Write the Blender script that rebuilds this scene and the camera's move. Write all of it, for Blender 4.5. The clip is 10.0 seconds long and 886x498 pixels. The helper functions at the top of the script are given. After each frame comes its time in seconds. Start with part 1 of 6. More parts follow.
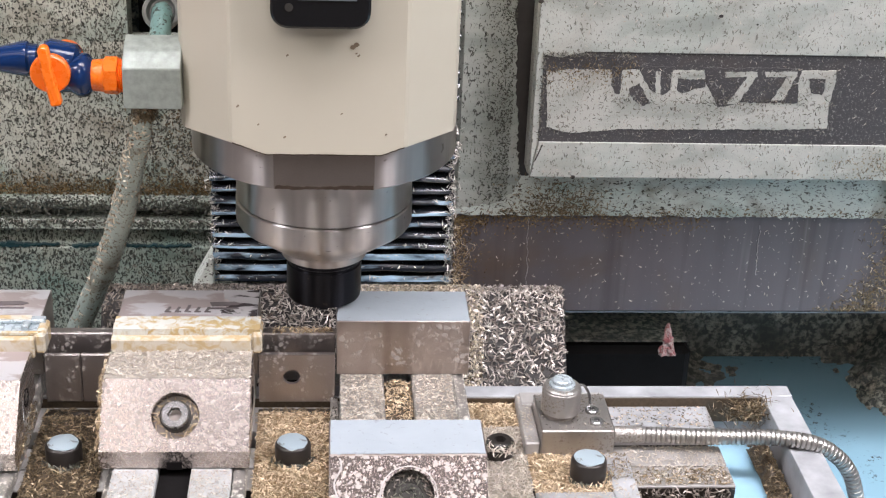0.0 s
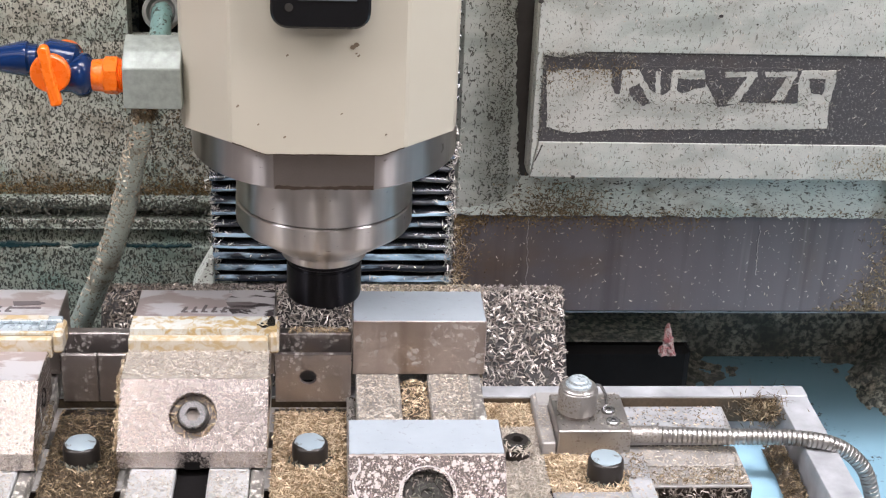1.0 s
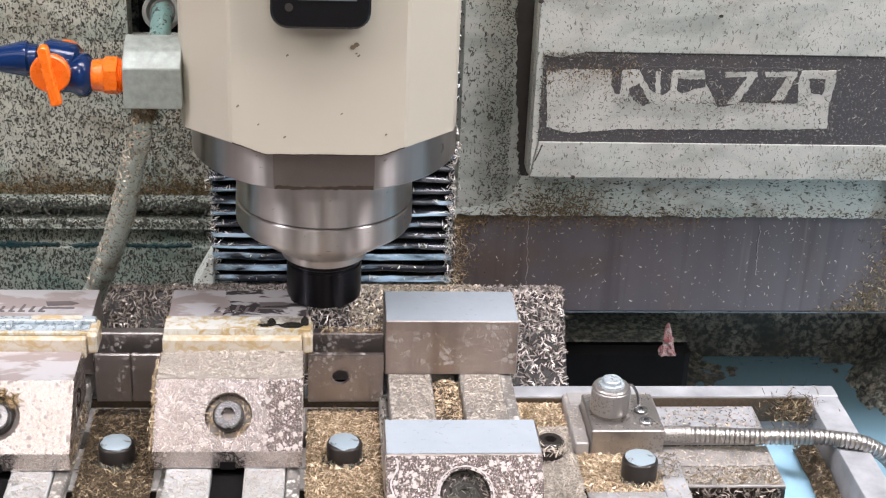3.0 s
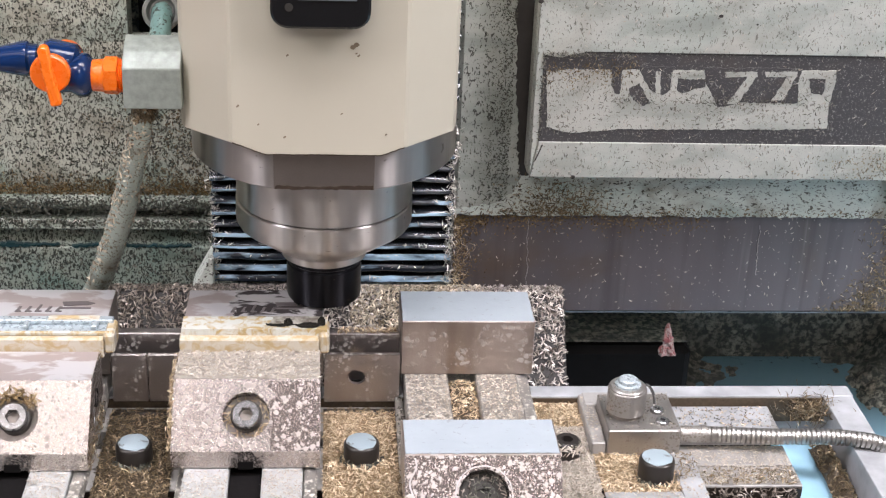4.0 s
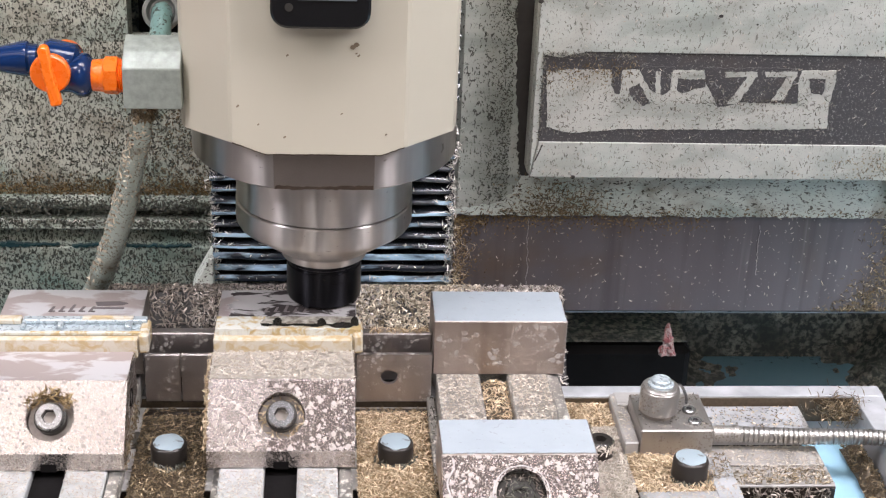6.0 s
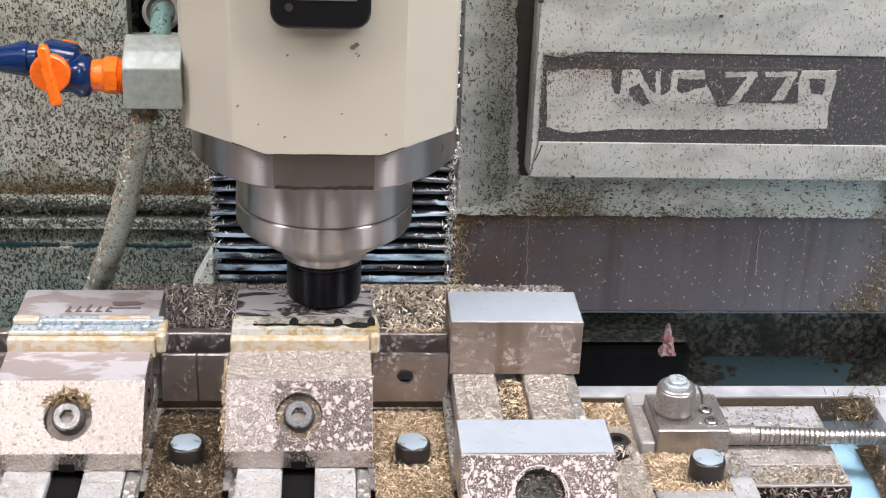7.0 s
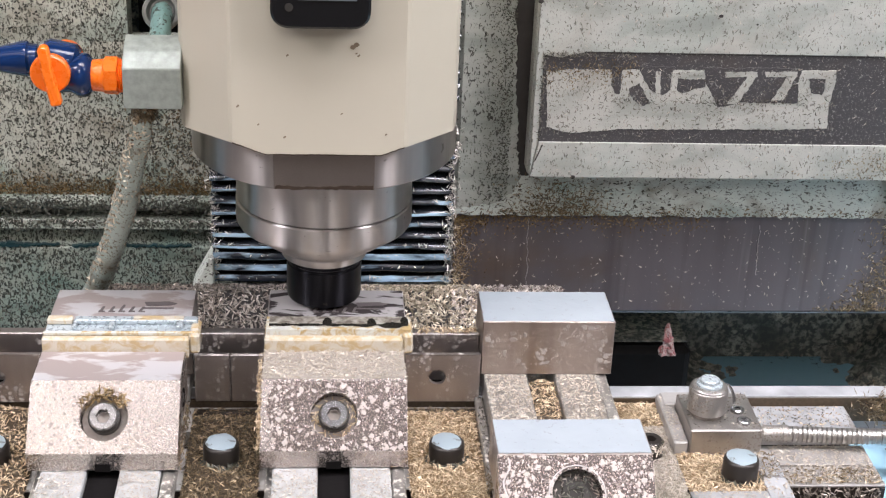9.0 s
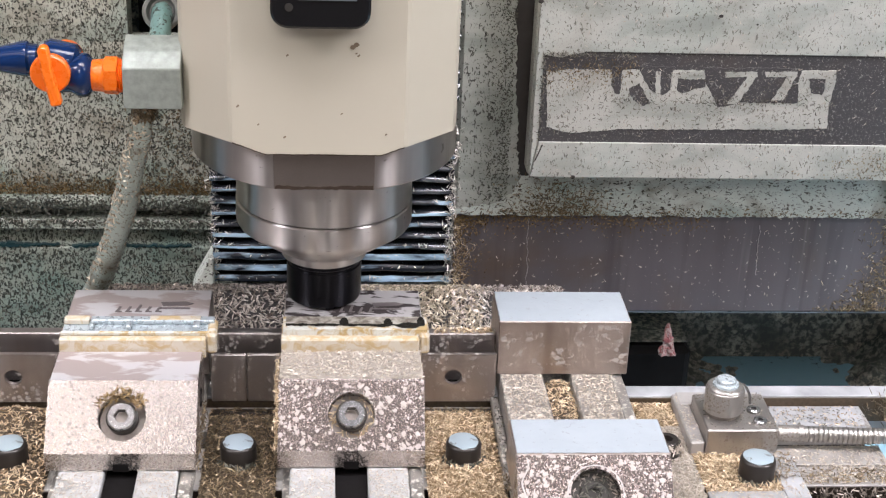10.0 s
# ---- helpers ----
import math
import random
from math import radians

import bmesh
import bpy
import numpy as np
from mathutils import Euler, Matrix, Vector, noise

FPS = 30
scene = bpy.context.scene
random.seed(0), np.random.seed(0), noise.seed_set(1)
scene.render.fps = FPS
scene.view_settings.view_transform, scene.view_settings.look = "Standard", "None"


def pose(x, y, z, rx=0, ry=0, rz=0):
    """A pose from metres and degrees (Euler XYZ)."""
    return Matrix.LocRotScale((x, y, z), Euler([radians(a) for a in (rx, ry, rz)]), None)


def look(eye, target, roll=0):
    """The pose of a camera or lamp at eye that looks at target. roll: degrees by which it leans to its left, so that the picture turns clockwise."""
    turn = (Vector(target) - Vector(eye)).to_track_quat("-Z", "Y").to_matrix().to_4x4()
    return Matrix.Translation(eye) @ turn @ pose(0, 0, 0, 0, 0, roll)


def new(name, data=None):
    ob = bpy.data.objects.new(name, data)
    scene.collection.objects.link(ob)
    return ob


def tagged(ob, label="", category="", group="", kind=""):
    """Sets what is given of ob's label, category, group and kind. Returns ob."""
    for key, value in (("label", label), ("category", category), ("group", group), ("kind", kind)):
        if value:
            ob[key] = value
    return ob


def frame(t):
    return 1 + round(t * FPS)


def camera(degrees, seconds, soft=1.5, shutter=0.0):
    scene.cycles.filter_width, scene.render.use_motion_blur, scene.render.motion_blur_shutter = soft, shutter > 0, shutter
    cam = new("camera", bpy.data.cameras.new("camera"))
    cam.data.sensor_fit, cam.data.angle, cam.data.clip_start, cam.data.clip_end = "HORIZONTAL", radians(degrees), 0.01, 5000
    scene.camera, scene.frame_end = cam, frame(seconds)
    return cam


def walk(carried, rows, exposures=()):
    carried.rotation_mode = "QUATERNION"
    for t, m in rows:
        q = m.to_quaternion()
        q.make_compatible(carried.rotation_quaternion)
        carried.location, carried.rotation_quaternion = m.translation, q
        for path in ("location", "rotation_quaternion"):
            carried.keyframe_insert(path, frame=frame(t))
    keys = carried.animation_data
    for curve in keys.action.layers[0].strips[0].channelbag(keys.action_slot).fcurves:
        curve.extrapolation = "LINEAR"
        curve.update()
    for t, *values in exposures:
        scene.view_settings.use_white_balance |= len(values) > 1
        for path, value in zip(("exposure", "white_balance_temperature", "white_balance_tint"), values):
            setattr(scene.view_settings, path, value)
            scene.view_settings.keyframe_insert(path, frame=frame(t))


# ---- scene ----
# the camera stands before the open machine; x runs along the table, y into the machine
cam = camera(33.263, 10.0, soft=1.2)
EYE = pose(0.0, -0.96, 0.6, 64.9909, -2.2215, -3.8960)
walk(cam, [(0.0, EYE), (10.0, EYE)])

# ---- light ----
world = bpy.data.worlds.new("world")
scene.world = world
world.use_nodes = True
world.node_tree.nodes["Background"].inputs[0].default_value = (0.8, 0.9, 1.0, 1)
world.node_tree.nodes["Background"].inputs[1].default_value = 0.05
scene.view_settings.exposure = 0.05


def lamp(name, place, target, size, watts, color):
    data = bpy.data.lights.new(name, "AREA")
    data.shape, data.size, data.size_y = "RECTANGLE", size[0], size[1]
    data.energy, data.color = watts, color
    ob = new(name, data)
    ob.matrix_world = look(place, target)
    return ob


COOL, WARM = (0.955, 0.93, 1.0), (1.0, 0.89, 0.84)
lamp("light_over_table", (0.35, -0.55, 2.30), (0.35, -0.50, 0.0), (2.4, 0.5), 70, COOL)
lamp("light_right", (1.7, -0.9, 2.30), (1.2, -0.6, 0.0), (0.5, 2.0), 130, COOL)
lamp("light_left", (-1.9, -0.9, 2.30), (-1.4, -0.6, 0.0), (0.5, 2.0), 114, COOL)
lamp("light_front_left", (-1.15, -1.45, 2.30), (-1.15, -1.45, 0.0), (1.4, 0.6), 6.2, WARM)
lamp("light_front_far", (-0.78, -2.3, 2.30), (-0.78, -1.9, 0.0), (0.12, 1.6), 30, (1.0, 0.95, 0.93))
lamp("light_front_far", (0.60, -2.3, 2.30), (0.60, -1.9, 0.0), (0.12, 1.6), 30, (1.0, 0.95, 0.93))

# ---- materials ----


class Mat:
    """A small builder of node materials in object space."""

    def __init__(self, name, rough=0.5, metal=0.0):
        self.m = bpy.data.materials.new(name)
        self.m.use_nodes = True
        self.nt = self.m.node_tree
        self.b = self.nt.nodes["Principled BSDF"]
        self.b.inputs["Roughness"].default_value = rough
        self.b.inputs["Metallic"].default_value = metal
        self.co = self.nt.nodes.new("ShaderNodeTexCoord").outputs["Object"]

    def n(self, kind, **kw):
        node = self.nt.nodes.new(kind)
        for k, v in kw.items():
            node.inputs[k].default_value = v
        return node

    def link(self, a, b):
        self.nt.links.new(a, b)

    def mapped(self, scale=(1, 1, 1), rot=(0, 0, 0)):
        mp = self.n("ShaderNodeMapping", Scale=scale, Rotation=rot)
        self.link(self.co, mp.inputs["Vector"])
        return mp.outputs[0]

    def noise(self, scale, detail=3.0, dist=0.0, vec=None, rough=0.55):
        t = self.n("ShaderNodeTexNoise", Scale=scale, Detail=detail, Distortion=dist, Roughness=rough)
        self.link(vec or self.co, t.inputs["Vector"])
        return t.outputs["Fac"]

    def cells(self, scale, vec=None, rnd=1.0):
        t = self.n("ShaderNodeTexVoronoi", Scale=scale, Randomness=rnd)
        self.link(vec or self.co, t.inputs["Vector"])
        return t.outputs["Distance"]

    def step(self, fac, a, b):
        r = self.n("ShaderNodeMapRange")
        r.inputs["From Min"].default_value, r.inputs["From Max"].default_value = a, b
        self.link(fac, r.inputs["Value"])
        return r.outputs[0]

    def mul(self, a, b, op="MULTIPLY"):
        m = self.nt.nodes.new("ShaderNodeMath")
        m.operation = op
        for k, v in enumerate((a, b)):
            if isinstance(v, (int, float)):
                m.inputs[k].default_value = v
            else:
                self.link(v, m.inputs[k])
        return m.outputs[0]

    def mix(self, fac, a, b):
        m = self.nt.nodes.new("ShaderNodeMix")
        m.data_type = "RGBA"
        for sock, v in ((m.inputs[0], fac), (m.inputs[6], a), (m.inputs[7], b)):
            if isinstance(v, tuple):
                sock.default_value = (*v, 1)
            elif isinstance(v, (int, float)):
                sock.default_value = v
            else:
                self.link(v, sock)
        return m.outputs[2]

    def island(self):
        return self.nt.nodes.new("ShaderNodeNewGeometry").outputs["Random Per Island"]

    def done(self, color, rough=None, bump=None, height=0.3, dist=0.001, metal=None):
        if isinstance(color, tuple):
            self.b.inputs["Base Color"].default_value = (*color, 1)
        else:
            self.link(color, self.b.inputs["Base Color"])
        if rough is not None:
            self.link(rough, self.b.inputs["Roughness"])
        if metal is not None:
            self.link(metal, self.b.inputs["Metallic"])
        if bump is not None:
            bp = self.n("ShaderNodeBump", Strength=height, Distance=dist)
            self.link(bump, bp.inputs["Height"])
            self.link(bp.outputs[0], self.b.inputs["Normal"])
        return self.m


def plain(name, color, rough=0.5, metal=0.0, vary=0.25, scale=60):
    k = Mat(name, rough, metal)
    f = k.noise(scale, 4)
    dark = tuple(c * (1 - vary) for c in color)
    lite = tuple(min(1, c * (1 + vary)) for c in color)
    r = k.step(k.noise(scale * 3, 3), -0.4, 1.4)
    rr = k.mul(k.mul(r, 0.3), rough - 0.15, "ADD")
    return k.done(k.mix(f, dark, lite), rr, k.noise(scale * 8, 2), 0.15, 0.0004)


def speckled_paint(name, base, speck, amount, scale=240, stretch=(1, 1, 0.6), rust=0.0, rough=0.45, grime=0.0, soft=0.065, teal=0.0):
    """Machine paint with small dark swarf marks stuck all over it."""
    k = Mat(name, rough)
    v = k.mapped(stretch)
    s = k.step(k.noise(scale, 1.5, 0.9, v), 0.647 - soft / 2 - amount * 0.25, 0.647 + soft / 2 - amount * 0.25)
    fine = k.step(k.noise(scale * 2.4, 2, 1.0, v), 0.66, 0.70)
    big = k.noise(14, 5, 0.4)
    col = k.mix(big, tuple(c * 0.78 for c in base), tuple(c * 1.15 for c in base))
    if rust:
        rz = k.mul(k.step(k.noise(22, 5, 0.8), 0.52, 0.72), rust)
        col = k.mix(rz, col, (0.16, 0.095, 0.04))
    if teal:
        tz = k.mul(k.step(k.noise(17, 5, 0.5, k.mapped((0.8, 1, 1.3))), 0.50, 0.70), teal)
        col = k.mix(tz, col, tuple(c * f for c, f in zip(base, (0.42, 0.62, 0.62))))
    if grime:
        gz = k.mul(k.step(k.noise(30, 6, 0.6, k.mapped((0.5, 1, 1.4))), 0.46, 0.70), grime)
        col = k.mix(gz, col, tuple(c * f for c, f in zip(base, (0.36, 0.42, 0.40))))
    col = k.mix(k.mul(fine, 0.6), col, speck)
    patch = k.step(k.noise(9, 3), 0.12, 0.45)
    s2 = k.mul(s, patch)
    col = k.mix(k.mul(s2, 0.95), col, speck)
    rr = k.mul(k.mul(s2, 0.25), rough, "ADD")
    return k.done(col, rr, s, 0.5, 0.0012)


def drop_steel(name, base, film, amount, rough, scale=190, fscale=40, streak=0.0, rag=0.85, sizes=(0.12, 0.50)):
    """Ground steel with dried coolant drops and films."""
    k = Mat(name, rough, 0.9)
    warp = k.n("ShaderNodeTexNoise", Scale=fscale * 2, Detail=2)
    k.link(k.co, warp.inputs["Vector"])
    add = k.nt.nodes.new("ShaderNodeMixRGB")
    add.inputs[0].default_value = 0.006
    k.link(k.co, add.inputs[1])
    k.link(warp.outputs["Color"], add.inputs[2])
    def beads(sc, lo, hi):
        t = k.n("ShaderNodeTexVoronoi", Scale=sc)
        k.link(add.outputs[0], t.inputs["Vector"])
        sep = k.nt.nodes.new("ShaderNodeSeparateColor")
        k.link(t.outputs["Color"], sep.inputs[0])
        size = k.mul(k.mul(sep.outputs[0], hi - lo), lo, "ADD")
        ragged = k.mul(k.mul(k.noise(sc * 2.6, 2, 0.5), 0.5, "SUBTRACT"), rag)
        return k.step(k.mul(k.mul(t.outputs["Distance"], size, "SUBTRACT"), ragged, "ADD"), 0.06, -0.05)
    drops = beads(scale, *sizes)
    small = beads(scale * 2.1, 0.0, 0.36)
    where = k.step(k.noise(fscale, 3, 0.5), 0.62 - amount * 0.3, 0.70 - amount * 0.3)
    d = k.mul(k.mul(drops, small, "MAXIMUM"), where)
    grind = k.noise(900, 2, 0, k.mapped((1, 0.04, 1)))
    body = k.mix(k.noise(fscale * 0.6, 4, 0.6), tuple(c * 0.72 for c in base), tuple(min(1, c * 1.15) for c in base))
    body = k.mix(k.mul(grind, 0.25), body, tuple(c * 0.6 for c in base))
    if streak:
        run = k.step(k.noise(34, 3, 0.2, k.mapped((1, 1, 0.03))), 0.46, 0.70)
        body = k.mix(k.mul(run, streak), body, tuple(c * f for c, f in zip(base, (0.46, 0.40, 0.36))))
    col = k.mix(d, body, film)
    rr = k.mul(k.mul(d, 0.22), k.mul(k.mul(grind, 0.2), rough - 0.1, "ADD"), "ADD")
    return k.done(col, rr, k.mul(d, k.mul(grind, 0.15), "ADD"), 0.25, 0.0006, k.mul(k.mul(d, -0.8), 0.92, "ADD"))


def turned_steel(name, base, rough):
    k = Mat(name, rough, 1.0)
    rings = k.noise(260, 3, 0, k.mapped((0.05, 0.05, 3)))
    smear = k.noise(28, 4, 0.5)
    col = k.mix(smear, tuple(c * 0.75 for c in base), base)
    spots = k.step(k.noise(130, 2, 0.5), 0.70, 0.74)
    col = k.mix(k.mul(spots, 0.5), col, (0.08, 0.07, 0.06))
    # upright dark bands painted into the colour as streaked reflections
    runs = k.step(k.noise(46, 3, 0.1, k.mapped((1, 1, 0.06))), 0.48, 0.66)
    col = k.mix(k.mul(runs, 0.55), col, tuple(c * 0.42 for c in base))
    tan = k.nt.nodes.new("ShaderNodeTangent")
    tan.direction_type, tan.axis = "RADIAL", "Z"
    k.link(tan.outputs[0], k.b.inputs["Tangent"])
    k.b.inputs["Anisotropic"].default_value = 0.98
    k.b.inputs["Anisotropic Rotation"].default_value = 0.25
    return k.done(col, k.mul(k.mul(rings, 0.2), rough - 0.05, "ADD"), rings, 0.05, 0.0003)


def swarf(name, dark, lite, metal=0.55, rough=0.38):
    k = Mat(name, rough, metal)
    return k.done(k.mix(k.island(), dark, lite))


M_WALL = speckled_paint("wall_paint", (0.635, 0.625, 0.525), (0.085, 0.080, 0.060), 0.30, 560, (1, 1, 0.5), 0.55, 0.45, 0.4, 0.12, 0.6)
M_WALLLOW = speckled_paint("lower_wall_paint", (0.40, 0.43, 0.36), (0.020, 0.023, 0.018), 0.44, 500, (1, 1, 0.55), 0.25, 0.45, 0.8, 0.09, 0.8)
M_PANEL = speckled_paint("casting_paint", (0.50, 0.50, 0.455), (0.15, 0.145, 0.12), 0.05, 540, (1, 1, 0.55), 0.22, 0.45, 0.55, 0.08, 0.25)
M_COLUMN = speckled_paint("column_paint", (0.45, 0.46, 0.41), (0.06, 0.06, 0.05), 0.08, 440, (1, 1, 0.55), 0.40, 0.45, 0.6)
M_LEDGE = speckled_paint("ledge_paint", (0.72, 0.745, 0.68), (0.06, 0.05, 0.035), 0.12, 480, (0.6, 1, 1), 0.7, 0.45, 0.4, 0.065, 0.5)
M_RECESS = speckled_paint("recess_paint", (0.060, 0.056, 0.058), (0.26, 0.25, 0.23), 0.0, 560, (1, 1, 1), 0.1)
M_SPOT = plain("old_grease", (0.20, 0.15, 0.10), 0.6)
M_BLUEEDGE = plain("bluish_edge", (0.13, 0.16, 0.19), 0.3, 0.1, 0.6, 60)
M_TEAL = plain("teal_grime", (0.016, 0.045, 0.050), 0.4, 0, 0.7, 90)
M_OLDOIL = plain("old_oil", (0.050, 0.034, 0.024), 0.35, 0.1, 0.6, 200)
# black for the cover's painted shadow and grime, dark spots and crack
M_GRIMESHADE = plain("black_grime_shade", (0.030, 0.025, 0.022), 0.6, 0, 0.5, 80)
M_RELIEF = speckled_paint("worn_relief", (0.50, 0.49, 0.445), (0.16, 0.145, 0.12), 0.10, 520, (1, 1, 0.7), 0.35, 0.45, 0.5)
M_BEIGE = Mat("beige_enamel", 0.42)
_s = M_BEIGE.step(M_BEIGE.noise(55, 2, 0.6), 0.74, 0.77)
_c = M_BEIGE.mix(M_BEIGE.noise(7, 5, 0.5), (0.50, 0.455, 0.36), (0.57, 0.525, 0.43))
_c = M_BEIGE.mix(M_BEIGE.mul(_s, 0.6), _c, (0.16, 0.12, 0.08))
M_BEIGE = M_BEIGE.done(_c, None, M_BEIGE.noise(420, 2), 0.06, 0.0004)
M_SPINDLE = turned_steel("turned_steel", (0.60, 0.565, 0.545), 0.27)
M_COLLAR = turned_steel("collar_steel", (0.50, 0.46, 0.44), 0.27)
M_FLAT = drop_steel("milled_flat", (0.34, 0.295, 0.27), (0.24, 0.19, 0.165), -0.6, 0.38, 300, 30)
M_TOOL = turned_steel("black_oxide", (0.030, 0.030, 0.035), 0.27)
# display plastic, also the painted shade of the side opening
M_BLACK = plain("black_plastic_and_opening_shade", (0.005, 0.005, 0.006), 0.22)
M_SCREEN = plain("grey_screen", (0.10, 0.11, 0.12), 0.15)
M_RUBBER = plain("way_cover_black", (0.027, 0.032, 0.042), 0.24, 0.0, 0.4, 90)
M_RUBBER.node_tree.nodes["Principled BSDF"].inputs["Coat Weight"].default_value = 1.0
M_RUBBER.node_tree.nodes["Principled BSDF"].inputs["Coat Roughness"].default_value = 0.2
M_RUBBER.node_tree.nodes["Principled BSDF"].inputs["Coat IOR"].default_value = 2.0
_k = Mat("dark_steel", 0.36, 0.15)
_a = _k.noise(26, 4, 0.3, _k.mapped((1, 1, 0.12)))
_b = _k.step(_k.noise(11, 5, 0.5), 0.50, 0.70)
_c = _k.mix(_a, (0.10, 0.088, 0.094), (0.17, 0.148, 0.155))
_c = _k.mix(_k.mul(_b, 0.6), _c, (0.115, 0.075, 0.045))
_s = _k.step(_k.noise(75, 3, 0.25, _k.mapped((1, 1, 0.035))), 0.55, 0.75)
_c = _k.mix(_k.mul(_s, 0.55), _c, (0.065, 0.055, 0.055))
_s = _k.step(_k.noise(120, 2, 0.3, _k.mapped((1, 1, 0.05))), 0.66, 0.74)
_c = _k.mix(_k.mul(_s, 0.35), _c, (0.24, 0.22, 0.22))
_w = _k.step(_k.noise(420, 1, 0.4), 0.722, 0.742)
# pale blue patches painted as wet highlights on the pleat edges
M_LIP = Mat("pleat_edge_highlight", 0.25)
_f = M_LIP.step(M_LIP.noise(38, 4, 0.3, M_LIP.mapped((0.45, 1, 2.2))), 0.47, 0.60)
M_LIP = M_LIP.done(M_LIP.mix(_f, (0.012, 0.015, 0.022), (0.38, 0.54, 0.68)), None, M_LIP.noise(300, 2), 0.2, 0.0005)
M_DARKPLATE = _k.done(_k.mix(_w, _c, (0.36, 0.33, 0.30)), None, _k.noise(300, 3), 0.12, 0.0005)
M_CHIPPLATE = plain("oily_black_plate", (0.030, 0.026, 0.026), 0.35, 0.3, 0.5, 50)
_k = Mat("grimy_casting", 0.55)
_a = _k.step(_k.noise(170, 6, 0.2, None, 0.65), 0.44, 0.60)
_b = _k.step(_k.noise(16, 5, 0.3), 0.34, 0.58)
_c = _k.mix(_k.noise(24, 3), (0.70, 0.73, 0.64), (0.46, 0.36, 0.25))
M_CAVITY = _k.done(_k.mix(_k.mul(_a, _b), (0.105, 0.110, 0.100), _c), None, _k.noise(300, 4), 0.4, 0.001)
M_PAN = Mat("blue_pan", 0.25)
_g = M_PAN.mul(M_PAN.step(M_PAN.noise(150, 6, 0.2, None, 0.65), 0.56, 0.62), M_PAN.step(M_PAN.noise(12, 4, 0.4), 0.52, 0.60))
_c = M_PAN.mix(M_PAN.noise(9, 4, 0.4), (0.24, 0.42, 0.52), (0.31, 0.50, 0.60))
M_PAN = M_PAN.done(M_PAN.mix(_g, _c, (0.06, 0.055, 0.04)), None, M_PAN.noise(60, 3), 0.2, 0.001)
M_BLUEWET = plain("blue_wet_paint", (0.34, 0.56, 0.70), 0.18, 0.0, 0.12, 30)
M_VISE_A = drop_steel("vise_steel", (0.56, 0.505, 0.47), (0.25, 0.205, 0.18), 1.0, 0.26, 190, 30, 0, 0.35, (-0.15, 0.30))
M_VISE_B = drop_steel("vise_steel_dry", (0.54, 0.475, 0.44), (0.28, 0.235, 0.21), 0.66, 0.25, 240, 34, 0, 0.7)
M_WETSLOPE = drop_steel("wet_vise_film", (0.27, 0.225, 0.205), (0.36, 0.315, 0.29), 1.30, 0.26, 205, 40, 0, 0.75, (0.05, 0.44))
M_VISE_C = drop_steel("vise_steel_stained", (0.30, 0.25, 0.23), (0.40, 0.355, 0.33), 1.2, 0.26, 250)
M_BED = drop_steel("bed_steel", (0.50, 0.48, 0.45), (0.66, 0.62, 0.56), 0.9, 0.42, 240)
M_JAW = drop_steel("jaw_steel", (0.40, 0.36, 0.335), (0.52, 0.48, 0.45), 0.55, 0.40, 110)
M_BLOCK = drop_steel("block_steel", (0.47, 0.405, 0.37), (0.43, 0.385, 0.355), 0.40, 0.36, 210, 45, 0.75, 0.45)
M_BAR = drop_steel("bar_steel", (0.44, 0.395, 0.378), (0.50, 0.455, 0.43), 0.45, 0.40, 240, 40, 0.35, 0.45)
M_SCREW = plain("screw_steel", (0.37, 0.365, 0.37), 0.24, 0.95, 0.4, 150)
M_DULL = plain("dull_steel", (0.20, 0.20, 0.19), 0.45, 0.6, 0.3, 120)
M_BORE = plain("bore_steel", (0.22, 0.19, 0.17), 0.4, 0.5, 0.5, 200)
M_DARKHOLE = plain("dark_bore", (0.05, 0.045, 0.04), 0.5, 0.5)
M_BOLT = plain("bolt_side", (0.035, 0.030, 0.027), 0.34, 0.4)
# pale blue is the tops' painted reflection; dark patches are wear
M_BOLTTOP = Mat("bolt_top_reflection", 0.32, 0.5)
_f = M_BOLTTOP.step(M_BOLTTOP.noise(150, 5, 0.6), 0.58, 0.68)
M_BOLTTOP = M_BOLTTOP.done(M_BOLTTOP.mix(M_BOLTTOP.mul(_f, 0.75), (0.50, 0.60, 0.66), (0.13, 0.115, 0.10)), None, M_BOLTTOP.noise(500, 3), 0.2, 0.0005)
M_SETTER = drop_steel("setter_steel", (0.46, 0.435, 0.41), (0.24, 0.21, 0.18), 0.55, 0.40, 380)
M_TABLE = plain("table_steel", (0.37, 0.35, 0.33), 0.42, 0.2, 0.55, 60)
M_RIM = plain("rim_steel", (0.40, 0.405, 0.42), 0.42, 0.15, 0.55, 45)
M_AMBER = Mat("amber_coated_part", 0.16)
_f = M_AMBER.step(M_AMBER.noise(95, 5, 0.9), 0.40, 0.58)
M_AMBER = M_AMBER.done(M_AMBER.mix(_f, (0.48, 0.36, 0.20), (0.58, 0.53, 0.44)), None, M_AMBER.noise(160, 3), 0.3, 0.0006)
M_AMBERTOP = Mat("wet_part_top", 0.12)
_f = M_AMBERTOP.step(M_AMBERTOP.noise(110, 5, 1.0), 0.44, 0.60)
M_AMBERTOP = M_AMBERTOP.done(M_AMBERTOP.mix(_f, (0.60, 0.60, 0.55), (0.46, 0.34, 0.17)), None, M_AMBERTOP.noise(200, 3), 0.4, 0.0008)
M_CUT = plain("fresh_cut_blue", (0.47, 0.53, 0.56), 0.28, 0.4, 0.15, 90)
# milky film; its pale blue is the cool overhead sheen painted in
M_FILM = Mat("milky_film_cool_sheen", 0.5, 0.0)
_f = M_FILM.step(M_FILM.noise(240, 3, 0.6), 0.64, 0.69)
